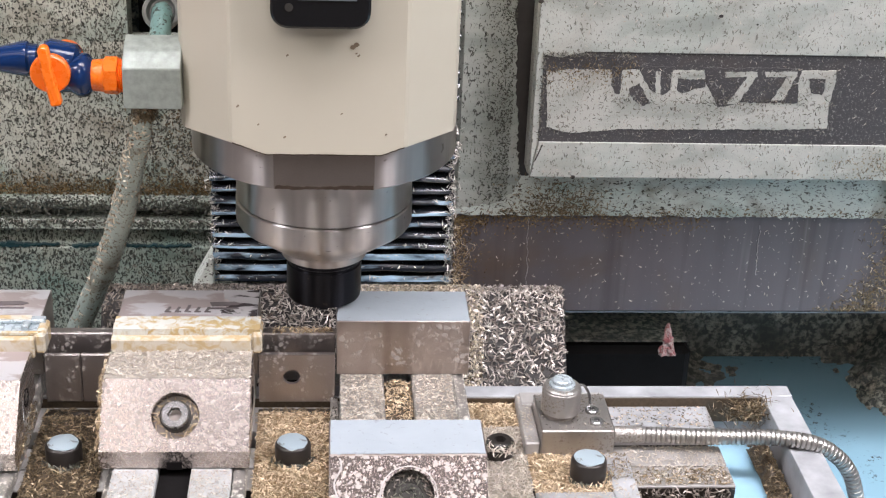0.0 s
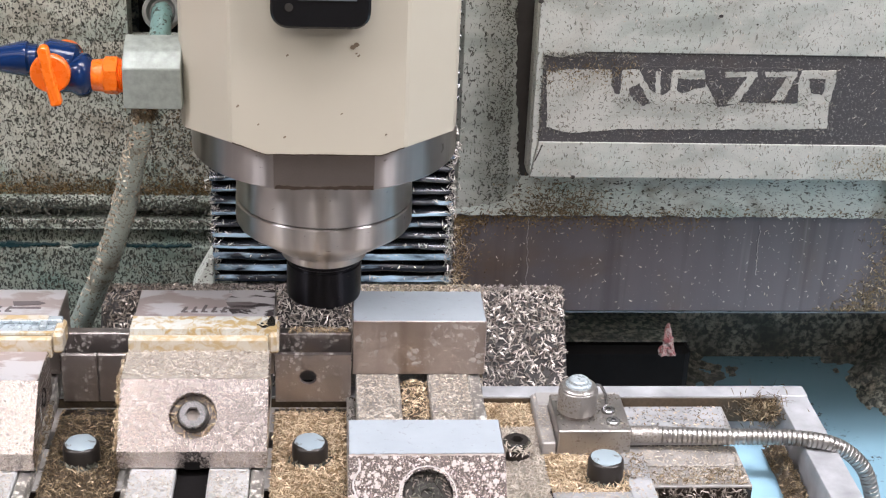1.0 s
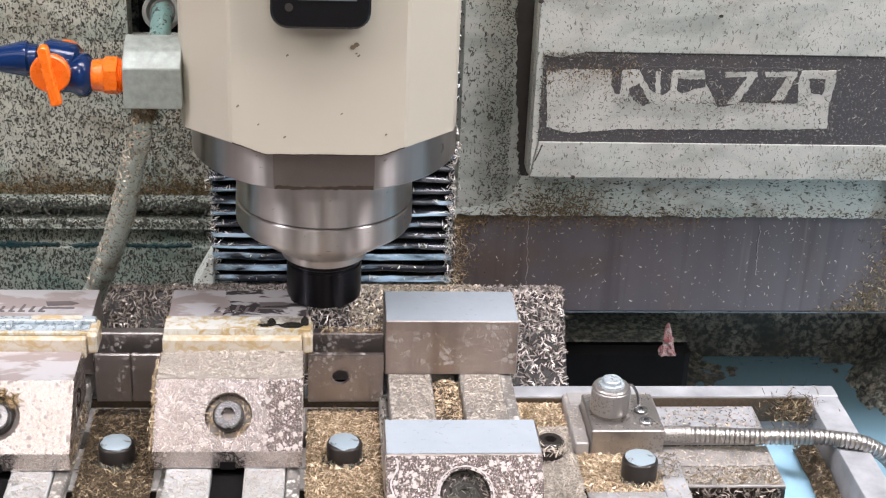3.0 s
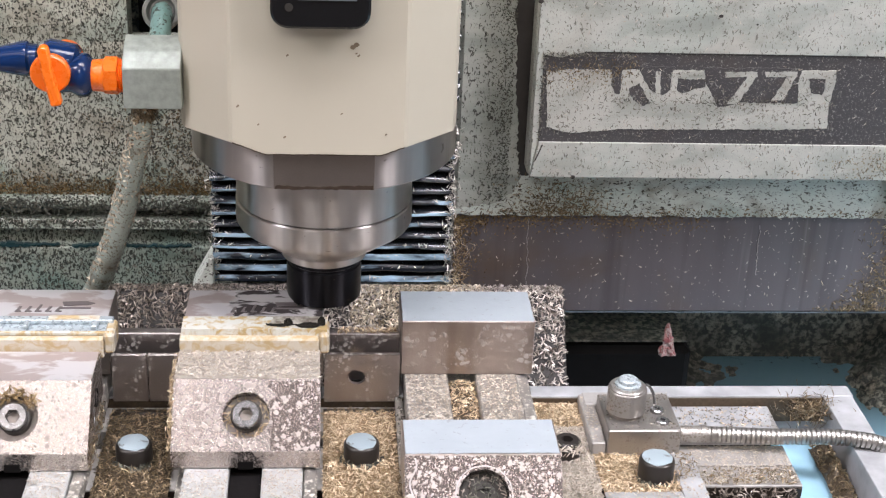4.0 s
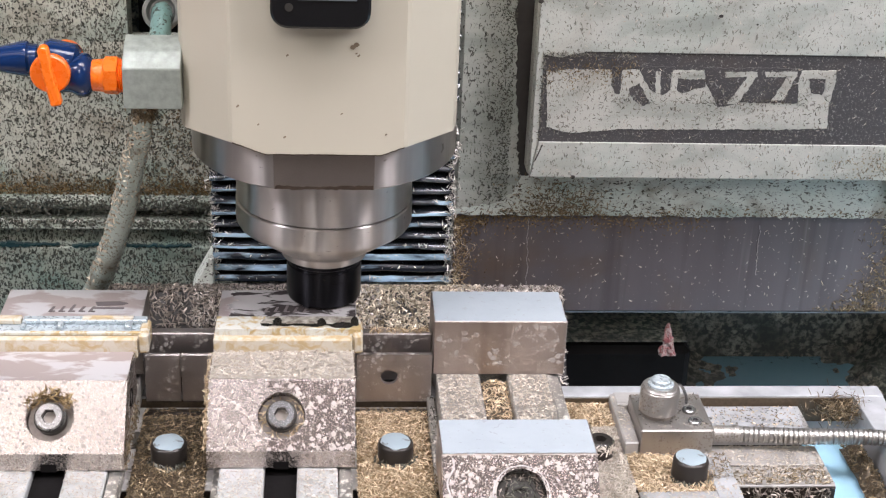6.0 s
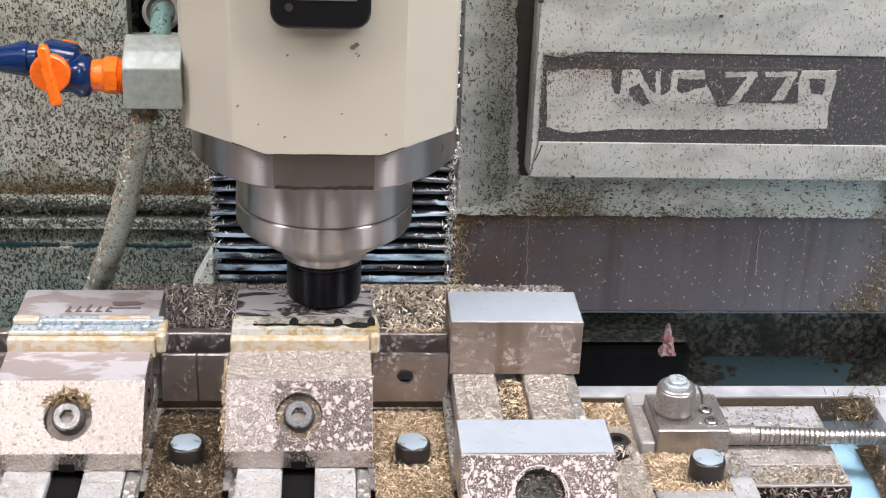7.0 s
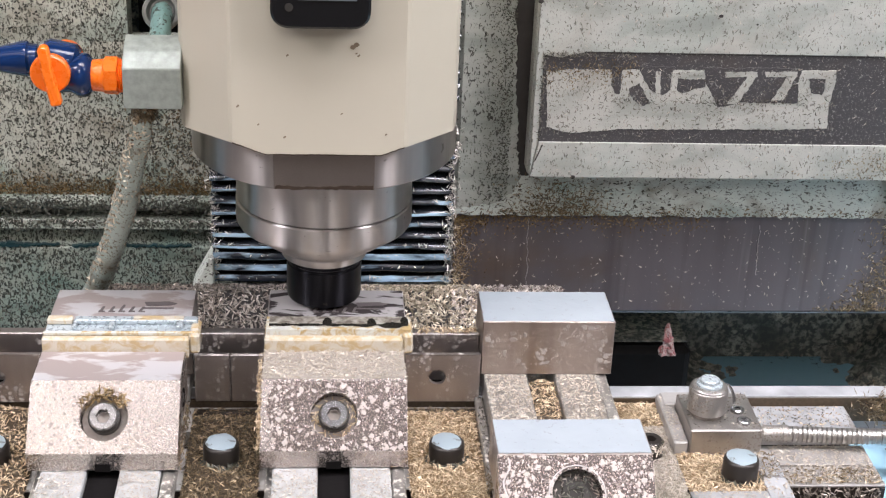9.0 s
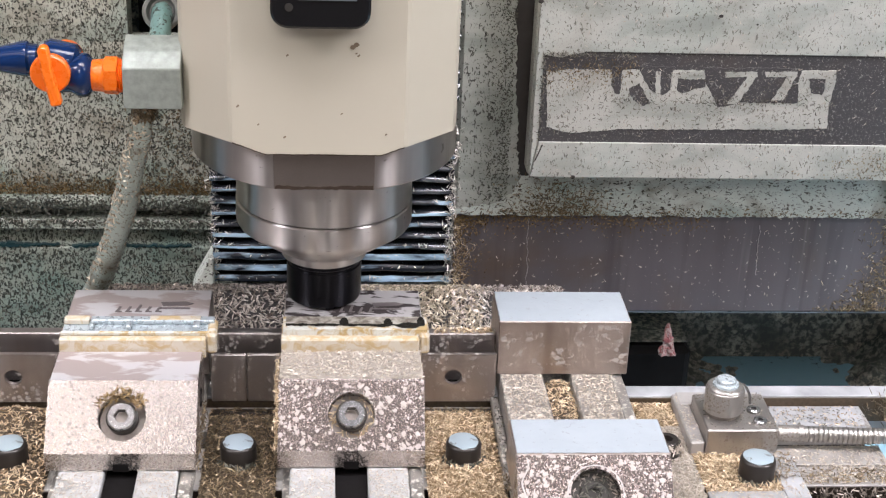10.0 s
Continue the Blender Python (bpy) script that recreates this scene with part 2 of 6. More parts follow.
_c = M_FILM.mix(M_FILM.noise(40, 5, 0.6), (0.30, 0.335, 0.365), (0.38, 0.42, 0.45))
M_FILM = M_FILM.done(M_FILM.mix(M_FILM.mul(_f, 0.4), _c, (0.22, 0.20, 0.19)), None, M_FILM.noise(120, 4), 0.25, 0.001)
M_DRIED = plain("dried_coolant_line", (0.40, 0.37, 0.355), 0.5, 0.1, 0.3, 200)
M_JAWTOP = Mat("stained_jaw_top", 0.30, 0.35)
_f = M_JAWTOP.step(M_JAWTOP.noise(45, 4, 0.4, M_JAWTOP.mapped((0.45, 1, 1))), 0.47, 0.53)
M_JAWTOP = M_JAWTOP.done(M_JAWTOP.mix(_f, (0.41, 0.345, 0.33), (0.60, 0.58, 0.59)), None, M_JAWTOP.noise(600, 2), 0.1, 0.0004)
M_WETTOP = Mat("wet_jaw_top", 0.22, 0.2)
_f = M_WETTOP.step(M_WETTOP.noise(75, 4, 0.4, M_WETTOP.mapped((0.4, 1, 1))), 0.46, 0.50)
M_WETTOP = M_WETTOP.done(M_WETTOP.mix(_f, (0.075, 0.064, 0.064), (0.55, 0.525, 0.525)), None, _f, 0.2, 0.0006)
M_GREYFILM = Mat("grey_wet_part_film", 0.14, 0.1)
_f = M_GREYFILM.step(M_GREYFILM.noise(120, 4, 0.8), 0.40, 0.62)
M_GREYFILM = M_GREYFILM.done(M_GREYFILM.mix(_f, (0.20, 0.175, 0.145), (0.50, 0.47, 0.41)), None, M_GREYFILM.noise(220, 3), 0.4, 0.0008)
M_MILKBLUE = plain("milky_bed_film", (0.50, 0.50, 0.495), 0.35, 0.1, 0.35, 120)
M_MILK = plain("milky_chip_film", (0.46, 0.415, 0.365), 0.4, 0.1, 0.35, 130)
M_OIL = plain("black_oil", (0.022, 0.020, 0.016), 0.12)
# matt black with the deep shade of slots, gaps and bores put in
M_SHADE = plain("shade_black", (0.008, 0.007, 0.007), 0.7)
M_SHADE.node_tree.nodes["Principled BSDF"].inputs["Specular IOR Level"].default_value = 0.1
M_MARK = plain("etched_mark", (0.13, 0.11, 0.11), 0.5)
M_ORANGE = plain("orange_plastic", (0.90, 0.17, 0.012), 0.28, 0, 0.06)
M_BLUE = plain("blue_plastic", (0.003, 0.020, 0.085), 0.16, 0, 0.1)
M_ALU = plain("aluminium_block", (0.34, 0.37, 0.33), 0.42, 0.25, 0.5, 150)
M_HOSE = speckled_paint("hose_rubber", (0.42, 0.475, 0.42), (0.17, 0.13, 0.085), 0.10, 420, (1, 1, 1), 0.7)
M_PIPE = speckled_paint("green_pipe", (0.17, 0.29, 0.265), (0.04, 0.045, 0.035), 0.12, 260, (1, 1, 0.6), 0.7, 0.3, 0.8)
M_FLEX = plain("armoured_steel", (0.44, 0.42, 0.40), 0.34, 0.95, 0.3, 200)
M_GOLD = swarf("straw_swarf", (0.24, 0.15, 0.07), (0.86, 0.70, 0.49), 0.36)
M_BROWN = swarf("brown_swarf", (0.07, 0.05, 0.028), (0.33, 0.25, 0.155))
M_RUSTY = swarf("rusty_swarf", (0.07, 0.040, 0.016), (0.36, 0.25, 0.12))
M_SILVER = swarf("silver_swarf", (0.34, 0.30, 0.25), (0.85, 0.81, 0.74))
M_PALE = swarf("pale_fine_swarf", (0.38, 0.325, 0.265), (0.60, 0.535, 0.455), 0.20, 0.42)
M_APRONCHIP = swarf("apron_swarf", (0.12, 0.09, 0.075), (0.72, 0.655, 0.59), 0.5, 0.36)
M_FROST = swarf("frosty_fine_swarf", (0.38, 0.33, 0.28), (0.62, 0.575, 0.51), 0.25, 0.45)
M_DIRTCHIP = swarf("dull_swarf", (0.025, 0.022, 0.018), (0.26, 0.24, 0.20), 0.3, 0.5)
M_BLACKCHIP = swarf("black_stuck_swarf", (0.012, 0.015, 0.011), (0.120, 0.115, 0.085), 0.0, 0.5)
M_APRONGOLD = swarf("apron_straw_swarf", (0.16, 0.115, 0.07), (0.90, 0.79, 0.62), 0.40, 0.36)
M_APRONDARK = swarf("apron_oily_swarf", (0.03, 0.022, 0.018), (0.48, 0.41, 0.35), 0.4, 0.36)
M_HEAP = plain("golden_swarf_bed", (0.29, 0.20, 0.11), 0.5, 0.3, 0.6, 420)
M_HEAPB = plain("brown_swarf_bed", (0.085, 0.062, 0.040), 0.45, 0.3, 0.6, 420)
M_HEAPP = plain("pale_swarf_bed", (0.34, 0.30, 0.25), 0.5, 0.2, 0.5, 420)
# near black: oil plus the shade of the slot and bar feet
M_SLUDGESHADE = plain("oily_sludge_shade", (0.020, 0.014, 0.010), 0.4, 0.0, 0.5, 300)
M_RAG = Mat("pink_rag", 0.8)
M_RAG = M_RAG.done(M_RAG.mix(M_RAG.step(M_RAG.noise(320, 3, 0.8), 0.42, 0.58), (0.22, 0.065, 0.065), (0.34, 0.27, 0.25)), None, M_RAG.noise(500, 3), 0.6, 0.001)
M_SHOPWALL = plain("shop_wall", (0.24, 0.22, 0.20), 0.8, 0, 0.1, 3)
M_SHOPFLOOR = plain("shop_floor", (0.09, 0.078, 0.068), 0.6, 0, 0.2, 4)
M_CEIL = plain("shop_ceiling", (0.34, 0.34, 0.36), 0.8, 0, 0.05, 3)

# ---- mesh tools ----
ORIGIN = {}
RIDERS = []


def thing(name, at, label, category, group="", kind="", rides=False):
    ob = new(name)
    ob.empty_display_size = 0.02
    ob.location = at
    ORIGIN[ob] = Vector(at)
    tagged(ob, label, category, group, kind)
    if rides:
        RIDERS.append((ob, Vector(at)))
    return ob


def mesh_of(name, bm, mats, smooth=False, crease=35):
    me = bpy.data.meshes.new(name)
    bmesh.ops.recalc_face_normals(bm, faces=bm.faces)
    bm.to_mesh(me)
    bm.free()
    for m in mats if isinstance(mats, (list, tuple)) else [mats]:
        me.materials.append(m)
    if smooth:
        me.shade_smooth()
        me.set_sharp_from_angle(angle=radians(crease))
    return me


def part(name, bm, mat, parent, label="", smooth=False, crease=35):
    root = parent
    while root.parent:
        root = root.parent
    bmesh.ops.translate(bm, vec=-ORIGIN[root], verts=bm.verts)
    ob = new(name, mesh_of(name, bm, mat, smooth, crease))
    ob.parent = parent
    if label:
        ob["label"] = label
    return ob


def single(name, at, bm, mat, label, category, group="", kind="", rides=False, smooth=False):
    """A thing that is one mesh."""
    bmesh.ops.translate(bm, vec=-Vector(at), verts=bm.verts)
    ob = new(name, mesh_of(name, bm, mat, smooth))
    ob.location = at
    tagged(ob, label, category, group, kind)
    if rides:
        RIDERS.append((ob, Vector(at)))
    return ob


def box(x0, x1, y0, y1, z0, z1, bevel=0.0, bm=None, seg=1):
    out = bm or bmesh.new()
    b = bmesh.new()
    bmesh.ops.create_cube(b, size=1.0)
    for v in b.verts:
        v.co = Vector((x0 if v.co.x < 0 else x1, y0 if v.co.y < 0 else y1, z0 if v.co.z < 0 else z1))
    if bevel:
        bmesh.ops.bevel(b, geom=b.edges[:], offset=bevel, segments=seg, affect="EDGES", profile=0.5)
    join(out, b)
    return out


def join(out, b):
    me = bpy.data.meshes.new("tmp")
    b.to_mesh(me)
    b.free()
    out.from_mesh(me)
    bpy.data.meshes.remove(me)


def prism(outline, a, b, axis, bevel=0.0, bm=None):
    """An outline of (u, v) pushed from a to b along axis: 'x' (u=y, v=z), 'y' (u=x, v=z) or 'z' (u=x, v=y)."""
    place = {"x": lambda u, v, w: (w, u, v), "y": lambda u, v, w: (u, w, v), "z": lambda u, v, w: (u, v, w)}[axis]
    out = bm or bmesh.new()
    k = bmesh.new()
    lo = [k.verts.new(place(u, v, a)) for u, v in outline]
    hi = [k.verts.new(place(u, v, b)) for u, v in outline]
    k.faces.new(lo)
    k.faces.new(hi[::-1])
    for i in range(len(lo)):
        j = (i + 1) % len(lo)
        k.faces.new((lo[i], hi[i], hi[j], lo[j]))
    bmesh.ops.recalc_face_normals(k, faces=k.faces)
    if bevel:
        bmesh.ops.bevel(k, geom=k.edges[:], offset=bevel, segments=1, affect="EDGES")
    join(out, k)
    return out


def worn(outline, amount=0.0006, every=0.0022):
    """The outline with its edges broken up and made uneven."""
    out = []
    for i, (u, v) in enumerate(outline):
        u1, v1 = outline[(i + 1) % len(outline)]
        n = max(1, round(math.hypot(u1 - u, v1 - v) / every))
        for k in range(n):
            p, q = u + (u1 - u) * k / n, v + (v1 - v) * k / n
            out.append((p + amount * noise.noise(Vector((p * 320, q * 320, 1.7))), q + amount * noise.noise(Vector((p * 320, q * 320, 8.3)))))
    return out


def lathe(profile, m, seg=40, bm=None, hexed=()):
    """(r, h) pairs turned about the z axis of m; rows named in hexed are six-sided."""
    out = bm or bmesh.new()
    rows = []
    for i, (r, h) in enumerate(profile):
        row = []
        for s in range(seg):
            a = 2 * math.pi * s / seg
            q = r
            if i in hexed:
                q = r * math.cos(math.pi / 6) / math.cos((a % (math.pi / 3)) - math.pi / 6)
            row.append(out.verts.new(m @ Vector((q * math.cos(a), q * math.sin(a), h))))
        rows.append(row)
    for a, b in zip(rows, rows[1:]):
        for s in range(seg):
            t = (s + 1) % seg
            out.faces.new((a[s], a[t], b[t], b[s]))
    out.faces.new(rows[0])
    out.faces.new(rows[-1])
    return out


def up(x, y, z):
    return Matrix.Translation((x, y, z))


def smooth_path(points, steps):
    """Catmull-Rom points through the given ones."""
    p = [Vector(q) for q in points]
    p = [2 * p[0] - p[1]] + p + [2 * p[-1] - p[-2]]
    out = []
    for i in range(1, len(p) - 2):
        for s in range(steps):
            t = s / steps
            a, b, c, d = p[i - 1], p[i], p[i + 1], p[i + 2]
            out.append(0.5 * (2 * b + (c - a) * t + (2 * a - 5 * b + 4 * c - d) * t * t + (3 * b - a - 3 * c + d) * t ** 3))
    out.append(p[-2])
    return out


def tube(points, radii, seg=16):
    bm = bmesh.new()
    rows = []
    side = Vector((0, 1, 0))
    for i, q in enumerate(points):
        d = (points[min(i + 1, len(points) - 1)] - points[max(i - 1, 0)]).normalized()
        u = d.cross(side).normalized()
        w = d.cross(u).normalized()
        r = radii[i] if isinstance(radii, list) else radii
        rows.append([bm.verts.new(q + r * (math.cos(2 * math.pi * s / seg) * u + math.sin(2 * math.pi * s / seg) * w)) for s in range(seg)])
    for a, b in zip(rows, rows[1:]):
        for s in range(seg):
            t = (s + 1) % seg
            bm.faces.new((a[s], a[t], b[t], b[s]))
    bm.faces.new(rows[0])
    bm.faces.new(rows[-1])
    return bm


RNG = random.Random(7)


def chip_mesh(name, spots, mats, length=(0.0025, 0.0055), width=0.0007, lift=0.35, extra=None):
    """Curled slivers of swarf at spots of (place, normal); extra adds an underlying heap (verts, faces)."""
    verts, faces, index = [], [], []
    if extra:
        verts += extra[0]
        faces += extra[1]
        index += [0] * len(faces)
    for place, normal in spots:
        nrm = Vector(normal).normalized()
        d = Vector((RNG.gauss(0, 1), RNG.gauss(0, 1), RNG.gauss(0, 1)))
        d = d - nrm * d.dot(nrm)
        if d.length < 1e-4:
            continue
        d = (d.normalized() + nrm * RNG.uniform(-lift, lift) * 0.8).normalized()
        side = d.cross(nrm).normalized()
        out = side.cross(d).normalized()
        side = (side + out * RNG.uniform(-0.7, 0.7)).normalized()
        size = RNG.uniform(*length)
        curl = RNG.uniform(-0.5, 0.9)
        w = width * RNG.uniform(0.6, 1.4)
        base = len(verts)
        for k in range(4):
            t = k / 3 - 0.5
            c = Vector(place) + d * (t * size) + out * (curl * size * (0.25 - t * t)) + nrm * 0.0006
            ww = w * (0.35 if k in (0, 3) else 1.0) * 0.5
            verts += [tuple(c - side * ww), tuple(c + side * ww)]
        for k in range(3):
            a = base + 2 * k
            faces.append((a, a + 1, a + 3, a + 2))
            index.append(len(mats) - 1)
    me = bpy.data.meshes.new(name)
    me.from_pydata(verts, [], faces)
    for m in mats:
        me.materials.append(m)
    me.polygons.foreach_set("material_index", index)
    return me


def chips(name, at, spots, mats, label, rides=False, **kw):
    o = Vector(at)
    extra = kw.pop("extra", None)
    if extra:
        extra = ([tuple(Vector(v) - o) for v in extra[0]], extra[1])
    me = chip_mesh(name, [(Vector(p) - o, n) for p, n in spots], mats, extra=extra, **kw)
    ob = new(name, me)
    ob.location = at
    tagged(ob, label, "metal chips", "", "stuff")
    if rides:
        RIDERS.append((ob, o))
    return ob


def heap(x0, x1, y0, y1, z0, rise, seed, nx=26, ny=26):
    """A low uneven mound and a sampler of its surface."""
    def top(x, y):
        q = noise.noise(Vector((x * 45 + seed, y * 45, seed))) * 0.6 + noise.noise(Vector((x * 140, y * 140, seed))) * 0.3
        edge = min(1.0, 12 * min((x - x0), (x1 - x), (y - y0), (y1 - y)) / 0.1 + 0.25)
        return z0 + rise * max(0.12, (0.55 + 0.6 * q)) * edge
    verts = [(x0 + (x1 - x0) * i / nx, y0 + (y1 - y0) * j / ny, 0) for j in range(ny + 1) for i in range(nx + 1)]
    verts = [(x, y, top(x, y)) for x, y, _ in verts]
    faces = [(j * (nx + 1) + i, j * (nx + 1) + i + 1, (j + 1) * (nx + 1) + i + 1, (j + 1) * (nx + 1) + i) for j in range(ny) for i in range(nx)]

    def spot():
        x, y = RNG.uniform(x0, x1), RNG.uniform(y0, y1)
        return (x, y, top(x, y) + 0.0004), (RNG.gauss(0, 0.25), RNG.gauss(0, 0.25), 1)
    return (verts, faces), spot


# ---- the shop round the machine ----
def shop():
    def wall(name, *a, mat=M_SHOPWALL, label="plain painted workshop wall", cat="wall"):
        cx, cy = (a[0] + a[1]) / 2, (a[2] + a[3]) / 2
        single(name, (cx, cy, a[4]), box(*a), mat, label, cat, kind="structure")
    wall("floor", -3.2, 3.2, -3.2, 2.2, -1.1, -1.0, mat=M_SHOPFLOOR, label="dark concrete workshop floor", cat="floor")
    wall("ceiling", -3.2, 3.2, -3.2, 2.2, 2.35, 2.45, mat=M_CEIL, label="pale painted workshop ceiling", cat="ceiling")
    for cx, cy, sx, sy in ((0.35, -0.55, 2.4, 0.5), (1.7, -0.9, 0.5, 2.0), (-1.9, -0.9, 0.5, 2.0), (-1.15, -1.45, 1.4, 0.6), (-0.78, -2.3, 0.12, 1.6), (0.60, -2.3, 0.12, 1.6)):
        single("ceiling_light", (cx, cy, 2.325), box(cx - sx / 2 - 0.03, cx + sx / 2 + 0.03, cy - sy / 2 - 0.03, cy + sy / 2 + 0.03, 2.325, 2.349, 0.004), M_CEIL,
               "white flat ceiling light housing", "ceiling light", "ceiling lights")
    wall("wall_south", -3.2, 3.2, -3.3, -3.2, -1.0, 2.35)
    wall("wall_north", -3.2, 3.2, 2.2, 2.3, -1.0, 2.35)
    wall("wall_west", -3.3, -3.2, -3.2, 2.2, -1.0, 2.35)
    wall("wall_east", 3.2, 3.3, -3.2, 2.2, -1.0, 2.35)


shop()


# ---- the fixed parts of the machine ----
def machine_frame():
    # left guard sheet with its rolled rib
    single("wall_left_middle", (-0.4, 0.27, 0.0805), box(-0.95, -0.085, 0.26, 0.29, 0.0805, 0.2198), M_WALL,
           "grey-green painted guard sheet flecked with dark swarf", "machine guard", kind="structure")
    prof = [(0.26, 0.0803), (0.252, 0.078), (0.250, 0.072), (0.268, 0.070), (0.268, 0.062), (0.250, 0.060),
            (0.248, 0.052), (0.258, 0.049), (0.258, 0.036), (0.250, 0.033), (0.250, -0.30), (0.29, -0.30), (0.29, 0.0803)]
    single("wall_left", (-0.4, 0.27, -0.3), prism(prof, -0.95, -0.085, "x", 0.0006), M_WALLLOW,
           "dark green-grey ribbed guard sheet flecked with swarf", "machine guard", kind="structure")
    for x0, x1, z0, z1, y in ((-0.42, -0.235, 0.0338, 0.0368, 0.2498), (-0.225, -0.120, 0.0340, 0.0358, 0.2498), (-0.42, -0.215, 0.0625, 0.0690, 0.2676)):
        single("grime_streak", ((x0 + x1) / 2, y, z0), prism(worn([(x0, z0), (x1 - 0.05, z0), (x1, (z0 + z1) / 2 - 0.0002), (x1, (z0 + z1) / 2 + 0.0002), (x1 - 0.04, z1), (x0, z1)], 0.0024, 0.0018), y - 0.0006, y + 0.004, "y"), M_TEAL,
               "dark teal grime lying along the guard rib", "grime", "grime along the rib")
    single("wall_left_upper", (-0.4, 0.27, 0.22), box(-0.95, -0.168, 0.26, 0.29, 0.22, 0.95), M_WALL,
           "upper grey-green guard sheet flecked with dark swarf", "machine guard", kind="structure")
    single("column_back", (0.0, 0.42, -0.3), box(-0.95, 1.2, 0.40, 0.44, -1.0, 1.2), M_CAVITY,
           "grimy dark casting at the back of the machine", "machine casting", kind="structure")
    # column casting and its ledge
    body = box(0.1055, 1.2, 0.18, 0.40, 0.100, 1.2, 0.003)
    single("column", (0.4, 0.29, 0.1), body, M_COLUMN, "grey-green painted machine column flecked with swarf", "machine column", kind="structure")
    led = prism(worn([(0.1068, 0.0988), (1.2, 0.0988), (1.2, 0.1435), (0.163, 0.1435), (0.158, 0.125), (0.143, 0.110), (0.1068, 0.1045)], 0.002, 0.004), 0.1797, 0.1801, "y")
    # made-up tapered strip: the cover's cast shadow and grime painted black
    single("cover_shadow", (0.155, 0.179, 0.15), prism(worn([(0.1600, 0.135), (0.1660, 0.135), (0.1660, 0.60), (0.1380, 0.60), (0.1490, 0.27), (0.1560, 0.17)], 0.003, 0.003), 0.1790, 0.1799, "y"), M_GRIMESHADE, "black strip painted as the cover's cast shadow with grime", "seal strip")
    single("trim", (0.4, 0.176, 0.1), led, M_LEDGE, "stained pale green ledge under the casting cover", "trim", kind="structure")
    # dark vertical plate
    single("splash_plate", (0.4, 0.19, 0.005), box(0.1065, 1.2, 0.183, 0.192, 0.006, 0.0985, 0.001), M_DARKPLATE,
           "dark brown oily steel splash plate under the column", "splash plate")
    for x, top, low in ((0.1700, 0.0955, 0.0300), (0.3710, 0.0900, 0.0420)):
        left = [(x + 0.0016 * noise.noise(Vector((k * 0.5, x * 90, 0))) + 0.0001 * k, top + (low - top) * k / 24) for k in range(25)]
        run = left + [(u + 0.0004 + 0.0004 * noise.noise(Vector((v * 300, 2, 5))), v) for u, v in left[::-1]]
        single("coolant_run", (x, 0.183, low), prism(run, 0.1824, 0.1832, "y"), M_DRIED, "thin dried coolant run down the splash plate", "coolant stain", "coolant runs on the plate")
    single("plate_edge", (0.4, 0.186, 0.0048), prism(worn([(0.1065, 0.0050), (1.2, 0.0050), (1.2, 0.0056), (0.1065, 0.0056)], 0.0004, 0.003), 0.1826, 0.1918, "y"), M_BLUEEDGE,
           "bluish lower edge of the splash plate", "plate edge")
    # raised cover with plaque
    cov = thing("column_cover", (0.4, 0.18, 0.144), "pale grey-green cast cover with a worn sunken nameplate", "machine cover")
    x0, x1, z0, z1 = 0.1625, 0.95, 0.1440, 0.80
    yf, yb = 0.150, 0.1798
    # outer casting: front with a sunken band
    rx0, rz0, rz1 = 0.1695, 0.1765, 0.2495
    b = box(x0, x1, yf + 0.004, yb, z0, z1, 0.003)
    part("cover_body", b, M_PANEL, cov)
    part("cover_rim", prism([(x0 + 0.0015, z0 + 0.002), (x1, z0 + 0.002), (x1, rz0), (rx0, rz0)], yf, yf + 0.006, "y", 0.0004), M_PANEL, cov)
    part("cover_rim", prism([(x0 + 0.001, z0 + 0.0035), (rx0 - 0.001, rz0 + 0.001), (rx0 - 0.001, rz1), (rx0 + 0.012, rz1 - 0.002), (rx0 + 0.035, rz1 + 0.003), (x1, rz1 + 0.003), (x1, z1 - 0.003), (x0 + 0.001, z1 - 0.003)], yf, yf + 0.006, "y", 0.0004), M_PANEL, cov)
    part("nameplate", box(rx0, x1, yf + 0.0013, yf + 0.006, rz0 - 0.001, rz1 + 0.004), M_RECESS, cov, "dark worn sunken nameplate")
    # flat dark spots; the first two stand in for holes in the cover
    for u, v, r in ((0.1995, 0.1465, 0.0022), (0.3060, 0.2835, 0.0018), (0.1640, 0.2925, 0.0020), (0.336, 0.277, 0.0009)):
        part("dark_spot", prism(worn([(u + r * math.cos(a), v + 0.8 * r * math.sin(a)) for a in [2 * math.pi * q / 9 for q in range(9)]], 0.0008, 0.001), yf - 0.0002, yf + 0.001, "y"), M_GRIMESHADE, cov, "dark spot on the cast cover")
    part("crack", prism([(0.1722, 0.1745), (0.1730, 0.1738), (0.1678, 0.1600), (0.1668, 0.1605)], yf - 0.0002, yf + 0.001, "y"), M_GRIMESHADE, cov, "dark crack at the corner")
    # pale worn field of the plate, sunken dark patches in it, and the strokes left standing
    field = [(0.1721, 0.2352), (0.1863, 0.2373), (0.4051, 0.2400), (0.4060, 0.2286), (0.4034, 0.2093), (0.4052, 0.1909), (0.3660, 0.1894), (0.2360, 0.1881), (0.1949, 0.1842), (0.1879, 0.1855), (0.1753, 0.1892)]
    part("relief", prism(worn(field, 0.0009, 0.002), yf + 0.0006, yf + 0.004, "y"), M_RELIEF, cov, "pale worn field of the nameplate")
